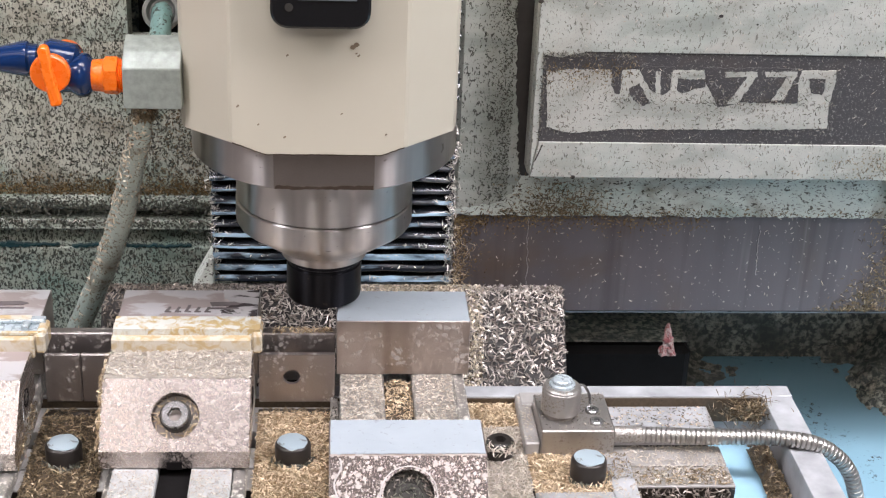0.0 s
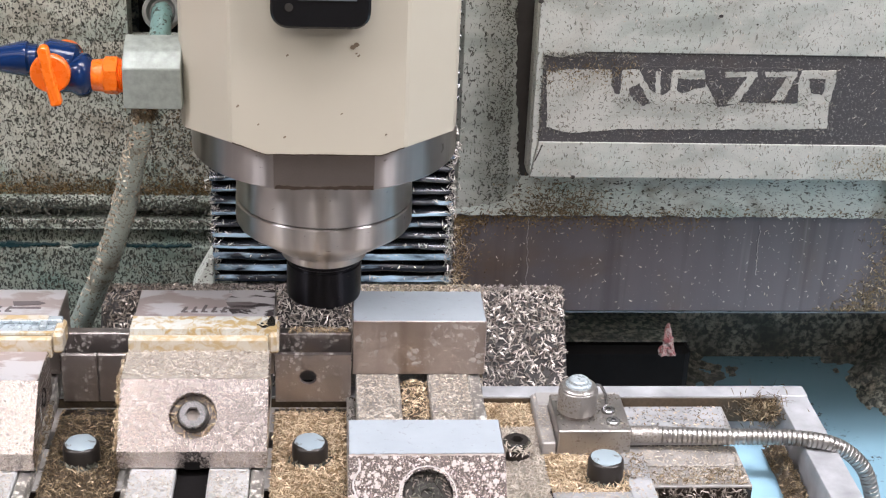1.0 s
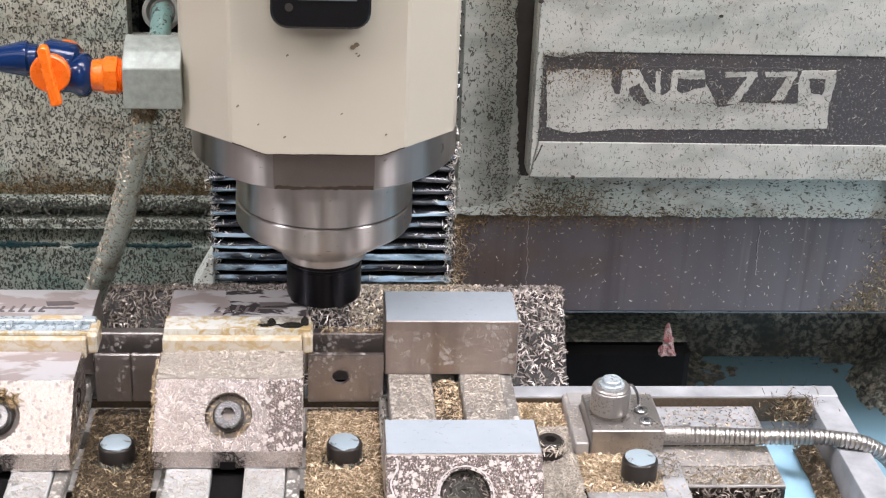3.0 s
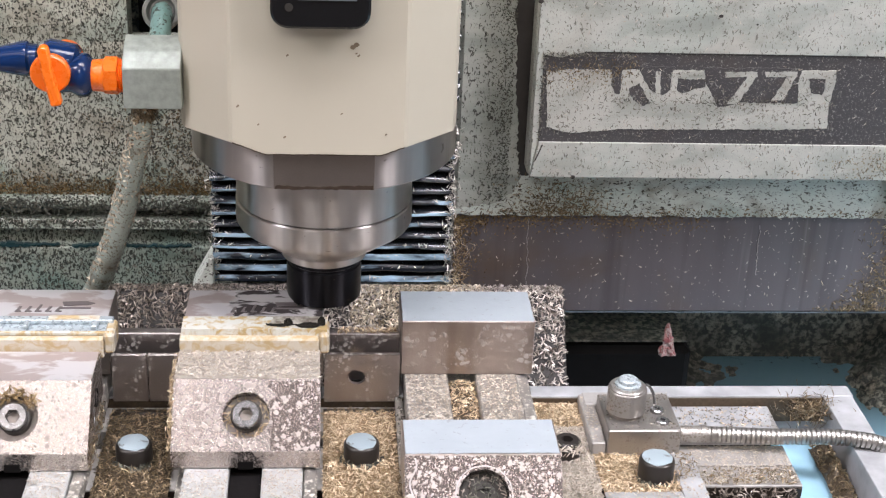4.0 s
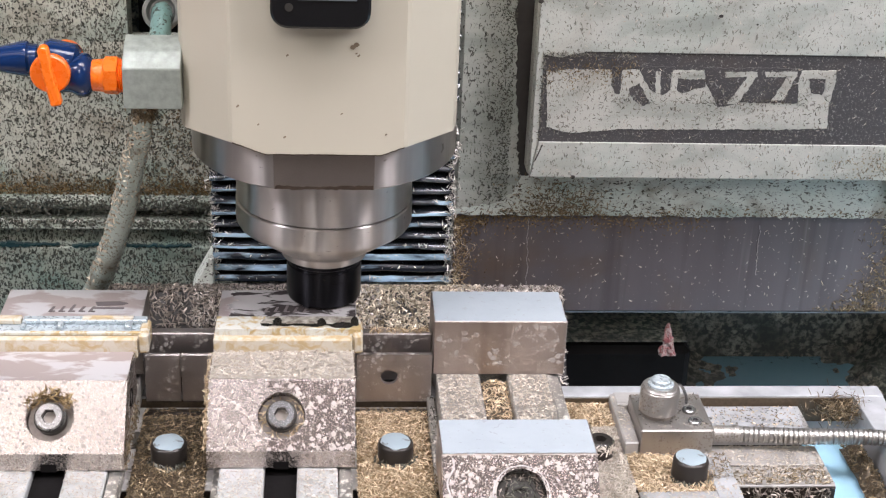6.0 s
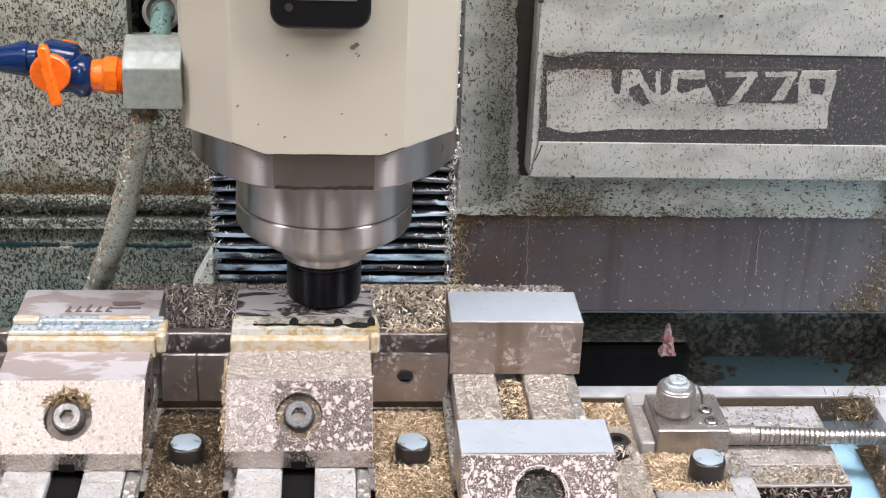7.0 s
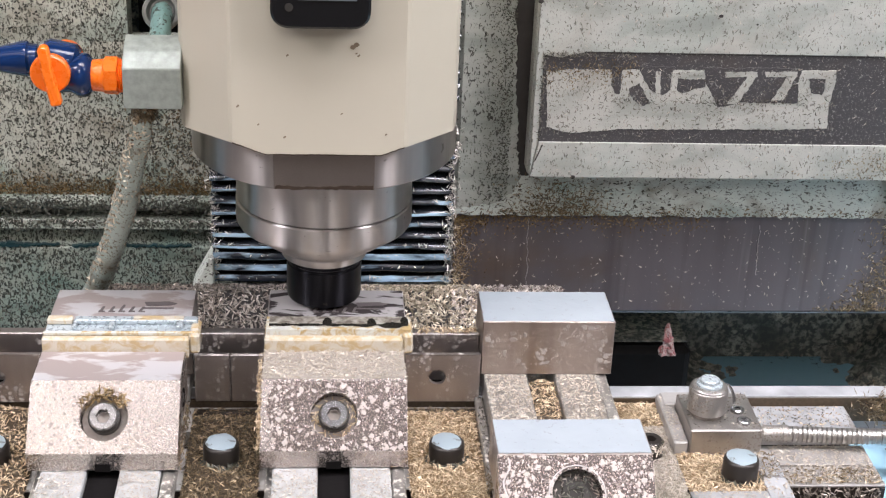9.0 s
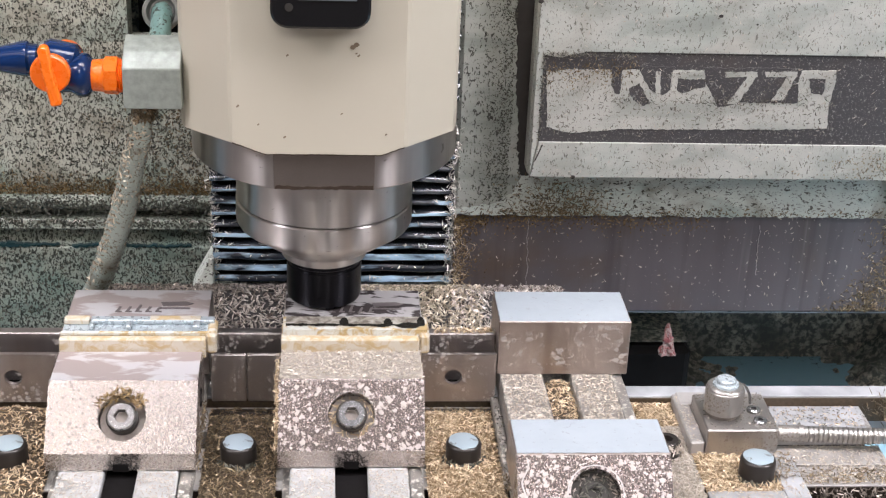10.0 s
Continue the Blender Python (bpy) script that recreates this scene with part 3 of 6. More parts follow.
    patches = [[(0.2237, 0.2405), (0.2318, 0.2405), (0.2322, 0.2249), (0.2323, 0.2183), (0.2278, 0.2182), (0.2244, 0.2257)],
               [(0.2383, 0.2222), (0.2470, 0.2270), (0.2568, 0.2110), (0.2516, 0.2081), (0.2429, 0.2127)],
               [(0.2449, 0.2408), (0.2748, 0.2408), (0.2716, 0.2359), (0.2722, 0.2217), (0.2663, 0.2169), (0.2567, 0.2215), (0.2504, 0.2299)],
               [(0.2771, 0.2313), (0.3005, 0.2307), (0.3004, 0.2241), (0.2904, 0.2230), (0.2826, 0.2190), (0.2777, 0.2218)],
               [(0.2976, 0.2410), (0.3773, 0.2414), (0.3797, 0.2119), (0.3722, 0.2123), (0.3322, 0.2121), (0.3215, 0.2096), (0.3124, 0.2080), (0.3055, 0.2194), (0.3010, 0.2269)],
               [(0.3840, 0.2334), (0.3979, 0.2332), (0.3971, 0.2198), (0.3877, 0.2206)]]
    for q in patches:
        part("sunken_patch", prism(worn(q, 0.0012, 0.0014), yf + 0.0003, yf + 0.003, "y"), M_RECESS, cov, "dark dirt between the worn strokes")
    strokes = [[(0.2588, 0.2371), (0.2633, 0.2372), (0.2645, 0.2169), (0.2606, 0.2192)],
               [(0.3144, 0.2375), (0.3413, 0.2384), (0.3419, 0.2342), (0.3163, 0.2333)],
               [(0.3340, 0.2345), (0.3413, 0.2347), (0.3287, 0.2111), (0.3194, 0.2110)],
               [(0.3473, 0.2381), (0.3739, 0.2390), (0.3736, 0.2347), (0.3488, 0.2338)],
               [(0.3662, 0.2351), (0.3731, 0.2352), (0.3653, 0.2146), (0.3552, 0.2139)],
               [(0.2724, 0.2368), (0.2979, 0.2377), (0.2983, 0.2344), (0.2766, 0.2322), (0.2779, 0.2199), (0.2729, 0.2198)],
               [(0.3776, 0.2390), (0.4051, 0.2404), (0.4062, 0.2338), (0.3831, 0.2330), (0.3835, 0.2110), (0.3775, 0.2109), (0.3753, 0.2328)],
               [(0.3983, 0.2337), (0.4057, 0.2338), (0.4046, 0.2199), (0.3981, 0.2198)]]
    for q in strokes:
        part("relief_stroke", prism(worn(q, 0.0009, 0.0014), yf + 0.0001, yf + 0.003, "y"), M_RELIEF, cov)
    # black sheet painted as the shaded opening behind the pipe
    single("recess_shade", (-0.13, 0.34, 0.22), box(-0.1675, -0.085, 0.33, 0.36, 0.10, 0.95), M_BLACK,
           "black sheet painted as the shaded opening beside the head", "recess", kind="structure")


machine_frame()


def bellows():
    way = thing("way_cover", (0.003, 0.18, 0.035), "black ribbed way cover with wet glossy pleats", "way cover")
    pitch = 0.0102
    part("backing", box(-0.0945, 0.1035, 0.184, 0.1995, 0.036, 0.62), M_RUBBER, way)
    prof = [(0.185, 0.0), (0.174, 0.0008), (0.1692, 0.0018), (0.1690, 0.0026), (0.1694, 0.0036), (0.1703, 0.0048), (0.1718, 0.0060), (0.1745, 0.0071), (0.180, 0.0080), (0.185, 0.0100)]
    def wavy(outline, x0, x1, seed, z):
        """A pleat pushed along x that sags and buckles a little, as a soft fold does."""
        out, rows, n = bmesh.new(), [], 44
        for i in range(n + 1):
            x = x0 + (x1 - x0) * i / n
            dz = 0.0011 * noise.noise(Vector((x * 34, seed, 1.0))) + 0.0005 * noise.noise(Vector((x * 120, seed, 4.0)))
            dy = 0.0012 * noise.noise(Vector((x * 26, seed, 7.0)))
            rows.append([out.verts.new((x, y + dy, z + h + dz)) for y, h in outline])
        for p, q in zip(rows, rows[1:]):
            for i in range(len(outline)):
                j = (i + 1) % len(outline)
                out.faces.new((p[i], p[j], q[j], q[i]))
        out.faces.new(rows[0])
        out.faces.new(rows[-1][::-1])
        return out
    for k in range(34):
        z = 0.0385 + k * pitch
        fat = RNG.uniform(0.75, 1.1) if k > 2 else 1.7
        pl = part("pleat", wavy(prof, -0.0955 + RNG.uniform(-.001, .001), 0.1045 + RNG.uniform(-.001, .001), k * 3.7, z), M_RUBBER, way, "", True, 50)
        # strip along the fold that carries the painted highlight
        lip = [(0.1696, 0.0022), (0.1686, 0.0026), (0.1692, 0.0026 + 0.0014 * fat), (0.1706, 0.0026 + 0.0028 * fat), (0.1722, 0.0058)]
        part("lip", wavy(lip, -0.0948, 0.1038 if k < 18 else 0.0900, k * 3.7, z), M_LIP, pl, "pleat edge with its wet highlight painted pale blue")
    single("guide_foot", (-0.102, 0.17, 0.03), prism([(-0.113, 0.036), (-0.094, 0.036), (-0.094, 0.064), (-0.098, 0.064)], 0.163, 0.19, "y", 0.001), M_LEDGE,
           "pale green corner block beside the way cover", "corner block")


bellows()


def lower_machine():
    # steep apron behind the table
    apron = thing("chip_apron", (0.0, 0.13, -0.2), "oily black steel apron littered with silver chips", "chip guard")
    part("apron_face", prism([(0.150, 0.0410), (0.098, -0.028), (0.080, -0.075), (0.080, -0.2), (0.149, -0.2), (0.152, 0.0380)], -0.185, 0.2005, "x", 0.001), M_CHIPPLATE, apron)
    part("apron_top", prism([(0.1525, 0.0405), (0.1525, 0.030), (0.162, 0.030), (0.162, 0.0400), (0.157, 0.0408)], -0.185, 0.2005, "x", 0.001), M_CHIPPLATE, apron)
    single("saddle", (0.25, 0.1, -0.25), box(-0.5, 0.335, 0.10, 0.395, -0.30, -0.205, 0.005), M_CAVITY, "dark grimy cast saddle under the table", "machine saddle")
    knee = thing("knee_block", (0.26, 0.27, -0.2), "grimy casting beneath the splash plate, its shade painted black", "machine casting")
    # casting painted black for the shade beneath the splash plate
    part("casting", box(0.2025, 0.335, 0.215, 0.395, -0.204, -0.049, 0.006), M_SHADE, knee)
    part("crust", box(0.2045, 0.333, 0.226, 0.394, -0.0488, -0.0465, 0.001), M_CAVITY, knee, "grey mottled crust of sludge")
    pan = box(-0.95, 1.2, -0.45, 0.399, -0.205, -0.16)
    single("coolant_pan", (0.2, 0, -0.2), pan, M_PAN, "blue coolant pan mottled with sludge and chips", "coolant pan", kind="structure")
    base = box(-0.95, 1.2, -0.45, 0.40, -1.0, -0.31, 0.01)
    single("machine_base", (0.1, 0, -1.0), base, M_COLUMN, "painted cast machine base", "machine base", kind="structure")
    # sludge and chips washed up against the walls of the pan
    for x0, x1, y0, y1, rise, sd, lab in ((0.336, 0.432, 0.27, 0.3985, 0.018, 3, "grey sludge washed up beside the casting"), (0.525, 0.80, 0.10, 0.3985, 0.034, 8, "brown sludge and chips banked in the pan")):
        b = bmesh.new()
        nx, ny = int((x1 - x0) / 0.004), int((y1 - y0) / 0.004)
        rows = []
        for j in range(ny + 1):
            row = []
            for i in range(nx + 1):
                x, y = x0 + (x1 - x0) * i / nx, y0 + (y1 - y0) * j / ny
                v = Vector((x * 26, y * 26, sd))
                edge = (x1 - x) * 11 + (y - y0 - 0.07) * 5 - 0.45 if sd == 3 else (x - x0 - 0.022) * 14 + (y - 0.30) * 3
                h = edge + 0.55 * noise.noise(v) + 0.28 * noise.noise(v * 3.1) + 0.10 * noise.noise(v * 9)
                row.append(b.verts.new((x, y, -0.1606 + rise * max(-0.3, min(1.0, h)))))
            rows.append(row)
        for p, q in zip(rows, rows[1:]):
            for i in range(nx):
                b.faces.new((p[i], p[i + 1], q[i + 1], q[i]))
        single("sludge_bank", ((x0 + x1) / 2, (y0 + y1) / 2, -0.16), b, M_CAVITY, lab, "sludge", kind="stuff", smooth=True)
    # rag scrap hanging below the plate
    b = bmesh.new()
    grid = []
    for j in range(15):
        t = j / 14
        row = []
        for i in range(17):
            a = 2 * math.pi * i / 17
            r = (0.0012 + 0.0072 * t ** 0.9) * (1 + 0.8 * noise.noise(Vector((math.cos(a) * 2.6, math.sin(a) * 2.2, t * 5))))
            row.append(b.verts.new((0.2995 + 0.002 * t + 0.8 * r * math.cos(a), 0.176 + 0.5 * r * math.sin(a), -0.002 - 0.031 * t + 0.002 * noise.noise(Vector((a * 2, t * 9, 2))))))
        grid.append(row)
    for p, q in zip(grid, grid[1:]):
        for i in range(17):
            b.faces.new((p[i], p[(i + 1) % 17], q[(i + 1) % 17], q[i]))
    b.faces.new(grid[0])
    b.faces.new(grid[-1])
    single("rag_scrap", (0.299, 0.178, 0.005), b, M_RAG, "scrap of dirty pink rag caught under the plate", "rag")


lower_machine()

AX, AY = -0.0022, 0.045


def spindle_head():
    head = thing("spindle_head", (AX, AY, 0.241), "cream enamelled spindle head with bare steel nose ring", "spindle head")
    foot = [(-0.1005, 0.20, 0.2400), (-0.1005, 0.012, 0.2400), (-0.0970, -0.0005, 0.2415), (-0.0645, -0.0465, 0.2490), (-0.0620, -0.0482, 0.2490), (-0.0410, -0.0482, 0.2412), (0.0352, -0.0482, 0.2412),
            (0.0500, -0.0482, 0.2470), (0.0525, -0.0465, 0.2470), (0.0862, -0.0005, 0.2415), (0.0892, 0.012, 0.2400), (0.0892, 0.20, 0.2400)]
    bm = bmesh.new()
    rows = [[bm.verts.new((x, y, z)) for x, y, z in foot], [bm.verts.new((x, y, 0.95)) for x, y, z in foot]]
    for i in range(len(foot)):
        j = (i + 1) % len(foot)
        bm.faces.new((rows[0][i], rows[0][j], rows[1][j], rows[1][i]))
    bm.faces.new(rows[0])
    bm.faces.new(rows[1])
    part("head_cover", bm, M_BEIGE, head)
    # steel ring with one flat, under the cover
    ring = []
    for s in range(72):
        a = 2 * math.pi * s / 72
        x, y = 0.0945 * math.cos(a), 0.0945 * math.sin(a)
        ring.append((AX + x, AY + max(y, -0.0885)))
    part("nose_ring", prism(ring, 0.2140, 0.2475, "z", 0.0012), M_COLLAR, head, "bare steel nose ring with a flat", True, 14)
    part("flat", box(AX - 0.0335, AX + 0.0335, AY - 0.0888, AY - 0.0870, 0.2146, 0.2470, 0.0002), M_FLAT, head, "dull milled flat with a stained lower edge")
    nose = [(0.0640, 0.2138), (0.0640, 0.1750), (0.0632, 0.1742), (0.0600, 0.1741)]
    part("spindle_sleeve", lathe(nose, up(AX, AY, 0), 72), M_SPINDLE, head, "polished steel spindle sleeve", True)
    cone = [(0.0600, 0.1736), (0.0636, 0.1735), (0.0645, 0.1727), (0.0645, 0.1575), (0.0628, 0.1545), (0.0345, 0.1345), (0.0330, 0.1338), (0.0322, 0.1334), (0.0316, 0.1280), (0.0290, 0.1266)]
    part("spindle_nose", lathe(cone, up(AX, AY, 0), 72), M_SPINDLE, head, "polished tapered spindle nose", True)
    part("stain", prism(worn([(AX - 0.0325, 0.2148), (AX + 0.0325, 0.2148), (AX + 0.0325, 0.2178), (AX + 0.010, 0.2172), (AX - 0.012, 0.2166), (AX - 0.0325, 0.2175)], 0.0009, 0.0016), AY - 0.0892, AY - 0.0880, "y"), M_OLDOIL, head, "brown oil stain along the flat's lower edge")
    for p, q in (((-0.0622, 0.2492), (-0.0410, 0.2412)), ((-0.0410, 0.2412), (0.0352, 0.2412)), ((0.0352, 0.2412), (0.0502, 0.2471))):
        seam = [(p[0], p[1] - 0.0004), (q[0], q[1] - 0.0004), (q[0], q[1] + 0.0003), (p[0], p[1] + 0.0003)]
        part("grime", prism(worn(seam, 0.0004, 0.0016), -0.0486, -0.0478, "y"), M_OLDOIL, head, "dark oily line along the enamel's lower edge")
    for u, v, r in ((0.0170, 0.3160, 0.0022), (0.0195, 0.3095, 0.0008), (-0.026, 0.309, 0.0008), (0.018, 0.311, 0.0006), (-0.058, 0.2745, 0.0009), (-0.028, 0.2535, 0.0008), (0.009, 0.2700, 0.0006), (-0.045, 0.262, 0.0006), (0.038, 0.256, 0.0006)):
        b = bmesh.new()
        for k in range(2):
            pts = [(u + (0.4 - k) * r * 0.9 + r * (0.8 + 0.4 * noise.noise(Vector((a, u * 99, k)))) * math.cos(a), v + (0.4 - k) * r * 0.7 + r * 0.7 * math.sin(a)) for a in [2 * math.pi * q / 10 for q in range(10)]]
            prism(pts, -0.0486 - 0.0001 * k, -0.0478, "y", bm=b)
        part("paint_blemish", b, M_SPOT, head, "dark chip in the enamel")
    # display
    disp = part("display", rounded_slab(-0.0362, 0.0265, 0.3305, 0.44, -0.0625, -0.0495, 0.011), M_BLACK, head, "black display box with rounded corners", True)
    part("screen", box(-0.0190, 0.0175, -0.0632, -0.0620, 0.3490, 0.42, 0.0003), M_SCREEN, disp, "grey screen strip")
    for k, w in enumerate((0.0022, 0.0014, 0.0026, 0.0018, 0.0022)):
        part("screen_mark", box(-0.0120 + 0.0034 * k, -0.0120 + 0.0034 * k + w, -0.0634, -0.0630, 0.3500, 0.3514), M_FILM, disp, "pale mark on the screen")
    part("knob_mark", lathe([(0.0026, 0), (0.0026, 0.0006), (0.0018, 0.0006)], Matrix.Translation((-0.0245, -0.0628, 0.3445)) @ Euler((radians(90), 0, 0)).to_matrix().to_4x4(), 16), M_DARKHOLE, disp)
    cutter = thing("milling_cutter", (AX, AY, 0.0925), "black cylindrical milling cutter holder in the spindle", "milling cutter")
    prof = [(0.0245, 0.0928), (0.0272, 0.0936), (0.0278, 0.0960), (0.0278, 0.1205), (0.0268, 0.1212), (0.0268, 0.1228), (0.0278, 0.1236), (0.0278, 0.1259), (0.02, 0.1263)]
    part("holder", lathe(prof, up(AX, AY, 0), 56), M_TOOL, cutter, "", True)
    for k in range(4):
        m = Matrix.Translation((AX, AY, 0)) @ Euler((0, 0, k * math.pi / 2)).to_matrix().to_4x4()
        b = box(-0.003, 0.003, 0.0200, 0.0270, 0.0918, 0.0990, 0.0006)
        bmesh.ops.transform(b, matrix=m, verts=b.verts)
        part("insert", b, M_TOOL, cutter, "dark carbide insert")
    return cutter


def rounded_slab(x0, x1, z0, z1, y0, y1, r):
    pts = []
    for cx, cz, a0 in ((x1 - r, z1 - r, 0), (x0 + r, z1 - r, 90), (x0 + r, z0 + r, 180), (x1 - r, z0 + r, 270)):
        for k in range(7):
            a = radians(a0 + 15 * k)
            pts.append((cx + r * math.cos(a), cz + r * math.sin(a)))
    return prism(pts, y0, y1, "y", 0.0016)


CUTTER = spindle_head()


def coolant_fittings():
    val = thing("coolant_valve", (-0.116, 0.03, 0.25), "aluminium coolant block with orange and blue plastic valve", "coolant valve")
    # block with rounded top front
    part("manifold_block", prism([(-0.010, 0.2575), (0.020, 0.2575), (0.020, 0.3003), (0.016, 0.3005), (0.008, 0.2986), (0.0, 0.2949), (-0.006, 0.2904), (-0.010, 0.2856)], -0.1362, -0.0975, "x", 0.0007), M_ALU, val, "scratched aluminium manifold block")
    ax = Matrix.Translation((-0.1362, 0.012, 0.2735)) @ Euler((0, radians(-90), 0)).to_matrix().to_4x4()
    nut = part("nut", lathe([(0.0104, 0.0), (0.0118, 0.0007), (0.0106, 0.0015), (0.0118, 0.0023), (0.0106, 0.0031), (0.0118, 0.0039), (0.0108, 0.0047), (0.0124, 0.0052), (0.0134, 0.0058), (0.0134, 0.0134), (0.0122, 0.0142), (0.0112, 0.0150), (0.0106, 0.0225)], ax, 36, hexed=(8, 9)), M_ORANGE, val, "orange plastic hex nut", True)
    part("neck", lathe([(0.009, 0.0215), (0.0105, 0.0225), (0.0140, 0.0250), (0.0150, 0.0275), (0.0148, 0.031), (0.0118, 0.037), (0.0118, 0.044)], ax, 30), M_BLUE, val, "dark blue plastic socket", True)
    body = Matrix.Translation((-0.1790, 0.018, 0.2810)) @ Euler((0, radians(-78), 0)).to_matrix().to_4x4()
    part("valve_body", lathe([(0.0108, -0.010), (0.0135, -0.007), (0.0135, 0.010), (0.0108, 0.014)], body, 26), M_BLUE, val, "dark blue valve body", True)
    kn = Matrix.Translation((-0.1842, 0.002, 0.2790)) @ Euler((radians(90), 0, 0)).to_matrix().to_4x4()
    knob = part("knob", lathe([(0.0128, 0.0), (0.0132, 0.001), (0.0132, 0.0055), (0.0120, 0.0068)], kn, 36), M_ORANGE, val, "orange valve knob", True)
    b = prism([(-0.0035, 0.0185), (0.0000, 0.0205), (0.0035, 0.0185), (0.0030, 0.0), (0.0042, -0.0215), (-0.0032, -0.0220), (-0.0042, 0.0)], -0.004, 0.004, "y", 0.0012)
    bmesh.ops.transform(b, matrix=Matrix.Translation((-0.1842, -0.0065, 0.2800)) @ Euler((0, radians(-9), 0)).to_matrix().to_4x4(), verts=b.verts)
    part("lever", b, M_ORANGE, knob, "", True)
    cap = Matrix.Translation((-0.1790, 0.036, 0.2800)) @ Euler((radians(90), 0, 0)).to_matrix().to_4x4()
    part("valve_cap", lathe([(0.0105, 0.0), (0.0112, 0.001), (0.0112, 0.005), (0.0100, 0.006)], cap, 28), M_ORANGE, val, "orange valve cap", True)
    cn = Matrix.Translation((-0.1965, 0.014, 0.2840)) @ Euler((0, radians(-92), 0)).to_matrix().to_4x4()
    part("nozzle", lathe([(0.0095, -0.002), (0.0098, 0.003), (0.0118, 0.0045), (0.0118, 0.008), (0.0065, 0.034), (0.0062, 0.10)], cn, 28), M_BLUE, val, "dark blue tapered nozzle segment", True)
    # pipe up from the block
    bend = smooth_path([(-0.1172, 0.012, 0.2800), (-0.1172, 0.030, 0.2840), (-0.1172, 0.050, 0.2890), (-0.1172, 0.057, 0.2935), (-0.1172, 0.062, 0.2975), (-0.1172, 0.072, 0.3010), (-0.1172, 0.085, 0.3020)], 8)
    part("riser_pipe", tube(bend, 0.0074, 24), M_PIPE, val, "pale green riser pipe", True)
    ring = Matrix.Translation((-0.1175, 0.0700, 0.3015)) @ Euler((radians(70), 0, 0)).to_matrix().to_4x4()
    part("pipe_collar", lathe([(0.0086, -0.003), (0.0134, -0.003), (0.0136, 0.002), (0.0128, 0.0042), (0.0104, 0.0044), (0.0098, 0.0030), (0.0092, 0.0012), (0.0086, 0.0)], ring, 32), M_DULL, val, "steel pipe collar", True)
    pts = smooth_path([(-0.1215, 0.020, 0.2550), (-0.1259, 0.020, 0.2461), (-0.1309, 0.025, 0.2254), (-0.1394, 0.035, 0.1958), (-0.1492, 0.050, 0.1583), (-0.1627, 0.070, 0.1169), (-0.1794, 0.090, 0.0733), (-0.2010, 0.110, 0.0225), (-0.2159, 0.120, -0.0092), (-0.2500, 0.14, -0.08), (-0.27, 0.15, -0.161)], 8)
    rad = [0.0062 + 0.0028 * min(1, i / 30) + 0.0004 * math.sin(i * 1.3) for i in range(len(pts))]
    hose = thing("coolant_hose", (-0.2, 0.1, -0.16), "grey-green rubber coolant hose caked with chips", "hose")
    part("tube", tube(pts, rad, 20), M_HOSE, hose, "", True)
    part("ferrule", tube(pts[2:12], [0.0070 + 0.0006 * math.sin(q * 2.1) for q in range(10)], 20), M_OLDOIL, hose, "dark brown crusted hose end", True)
    spots = []
    for _ in range(900):
        i = max(4, min(62, int(RNG.gauss(34, 13))))
        q = pts[min(i, len(pts) - 1)]
        a = RNG.uniform(-2.6, 0.2)
        nrm = Vector((math.cos(a), math.sin(a) * 0.9, 0.25)).normalized()
        spots.append((q + nrm * rad[min(i, len(rad) - 1)] * 1.07, nrm))
    wrap = []
    for _ in range(260):
        i = RNG.randrange(4, 12)
        a = RNG.uniform(-3.1, 0.3)
        nrm = Vector((math.cos(a), math.sin(a) * 0.9, 0.1)).normalized()
        wrap.append((pts[i] + nrm * rad[i] * 1.08, nrm))
    chips("metal_chips", (-0.13, 0.02, 0.24), wrap, [M_BROWN], "brown chips wrapped round the hose end", length=(0.003, 0.007), width=0.001, lift=0.5)
    chips("metal_chips", (-0.18, 0.08, 0.08), spots, [M_APRONGOLD], "brown and silver chips caked on the coolant hose", length=(0.0025, 0.006), width=0.001)


coolant_fittings()


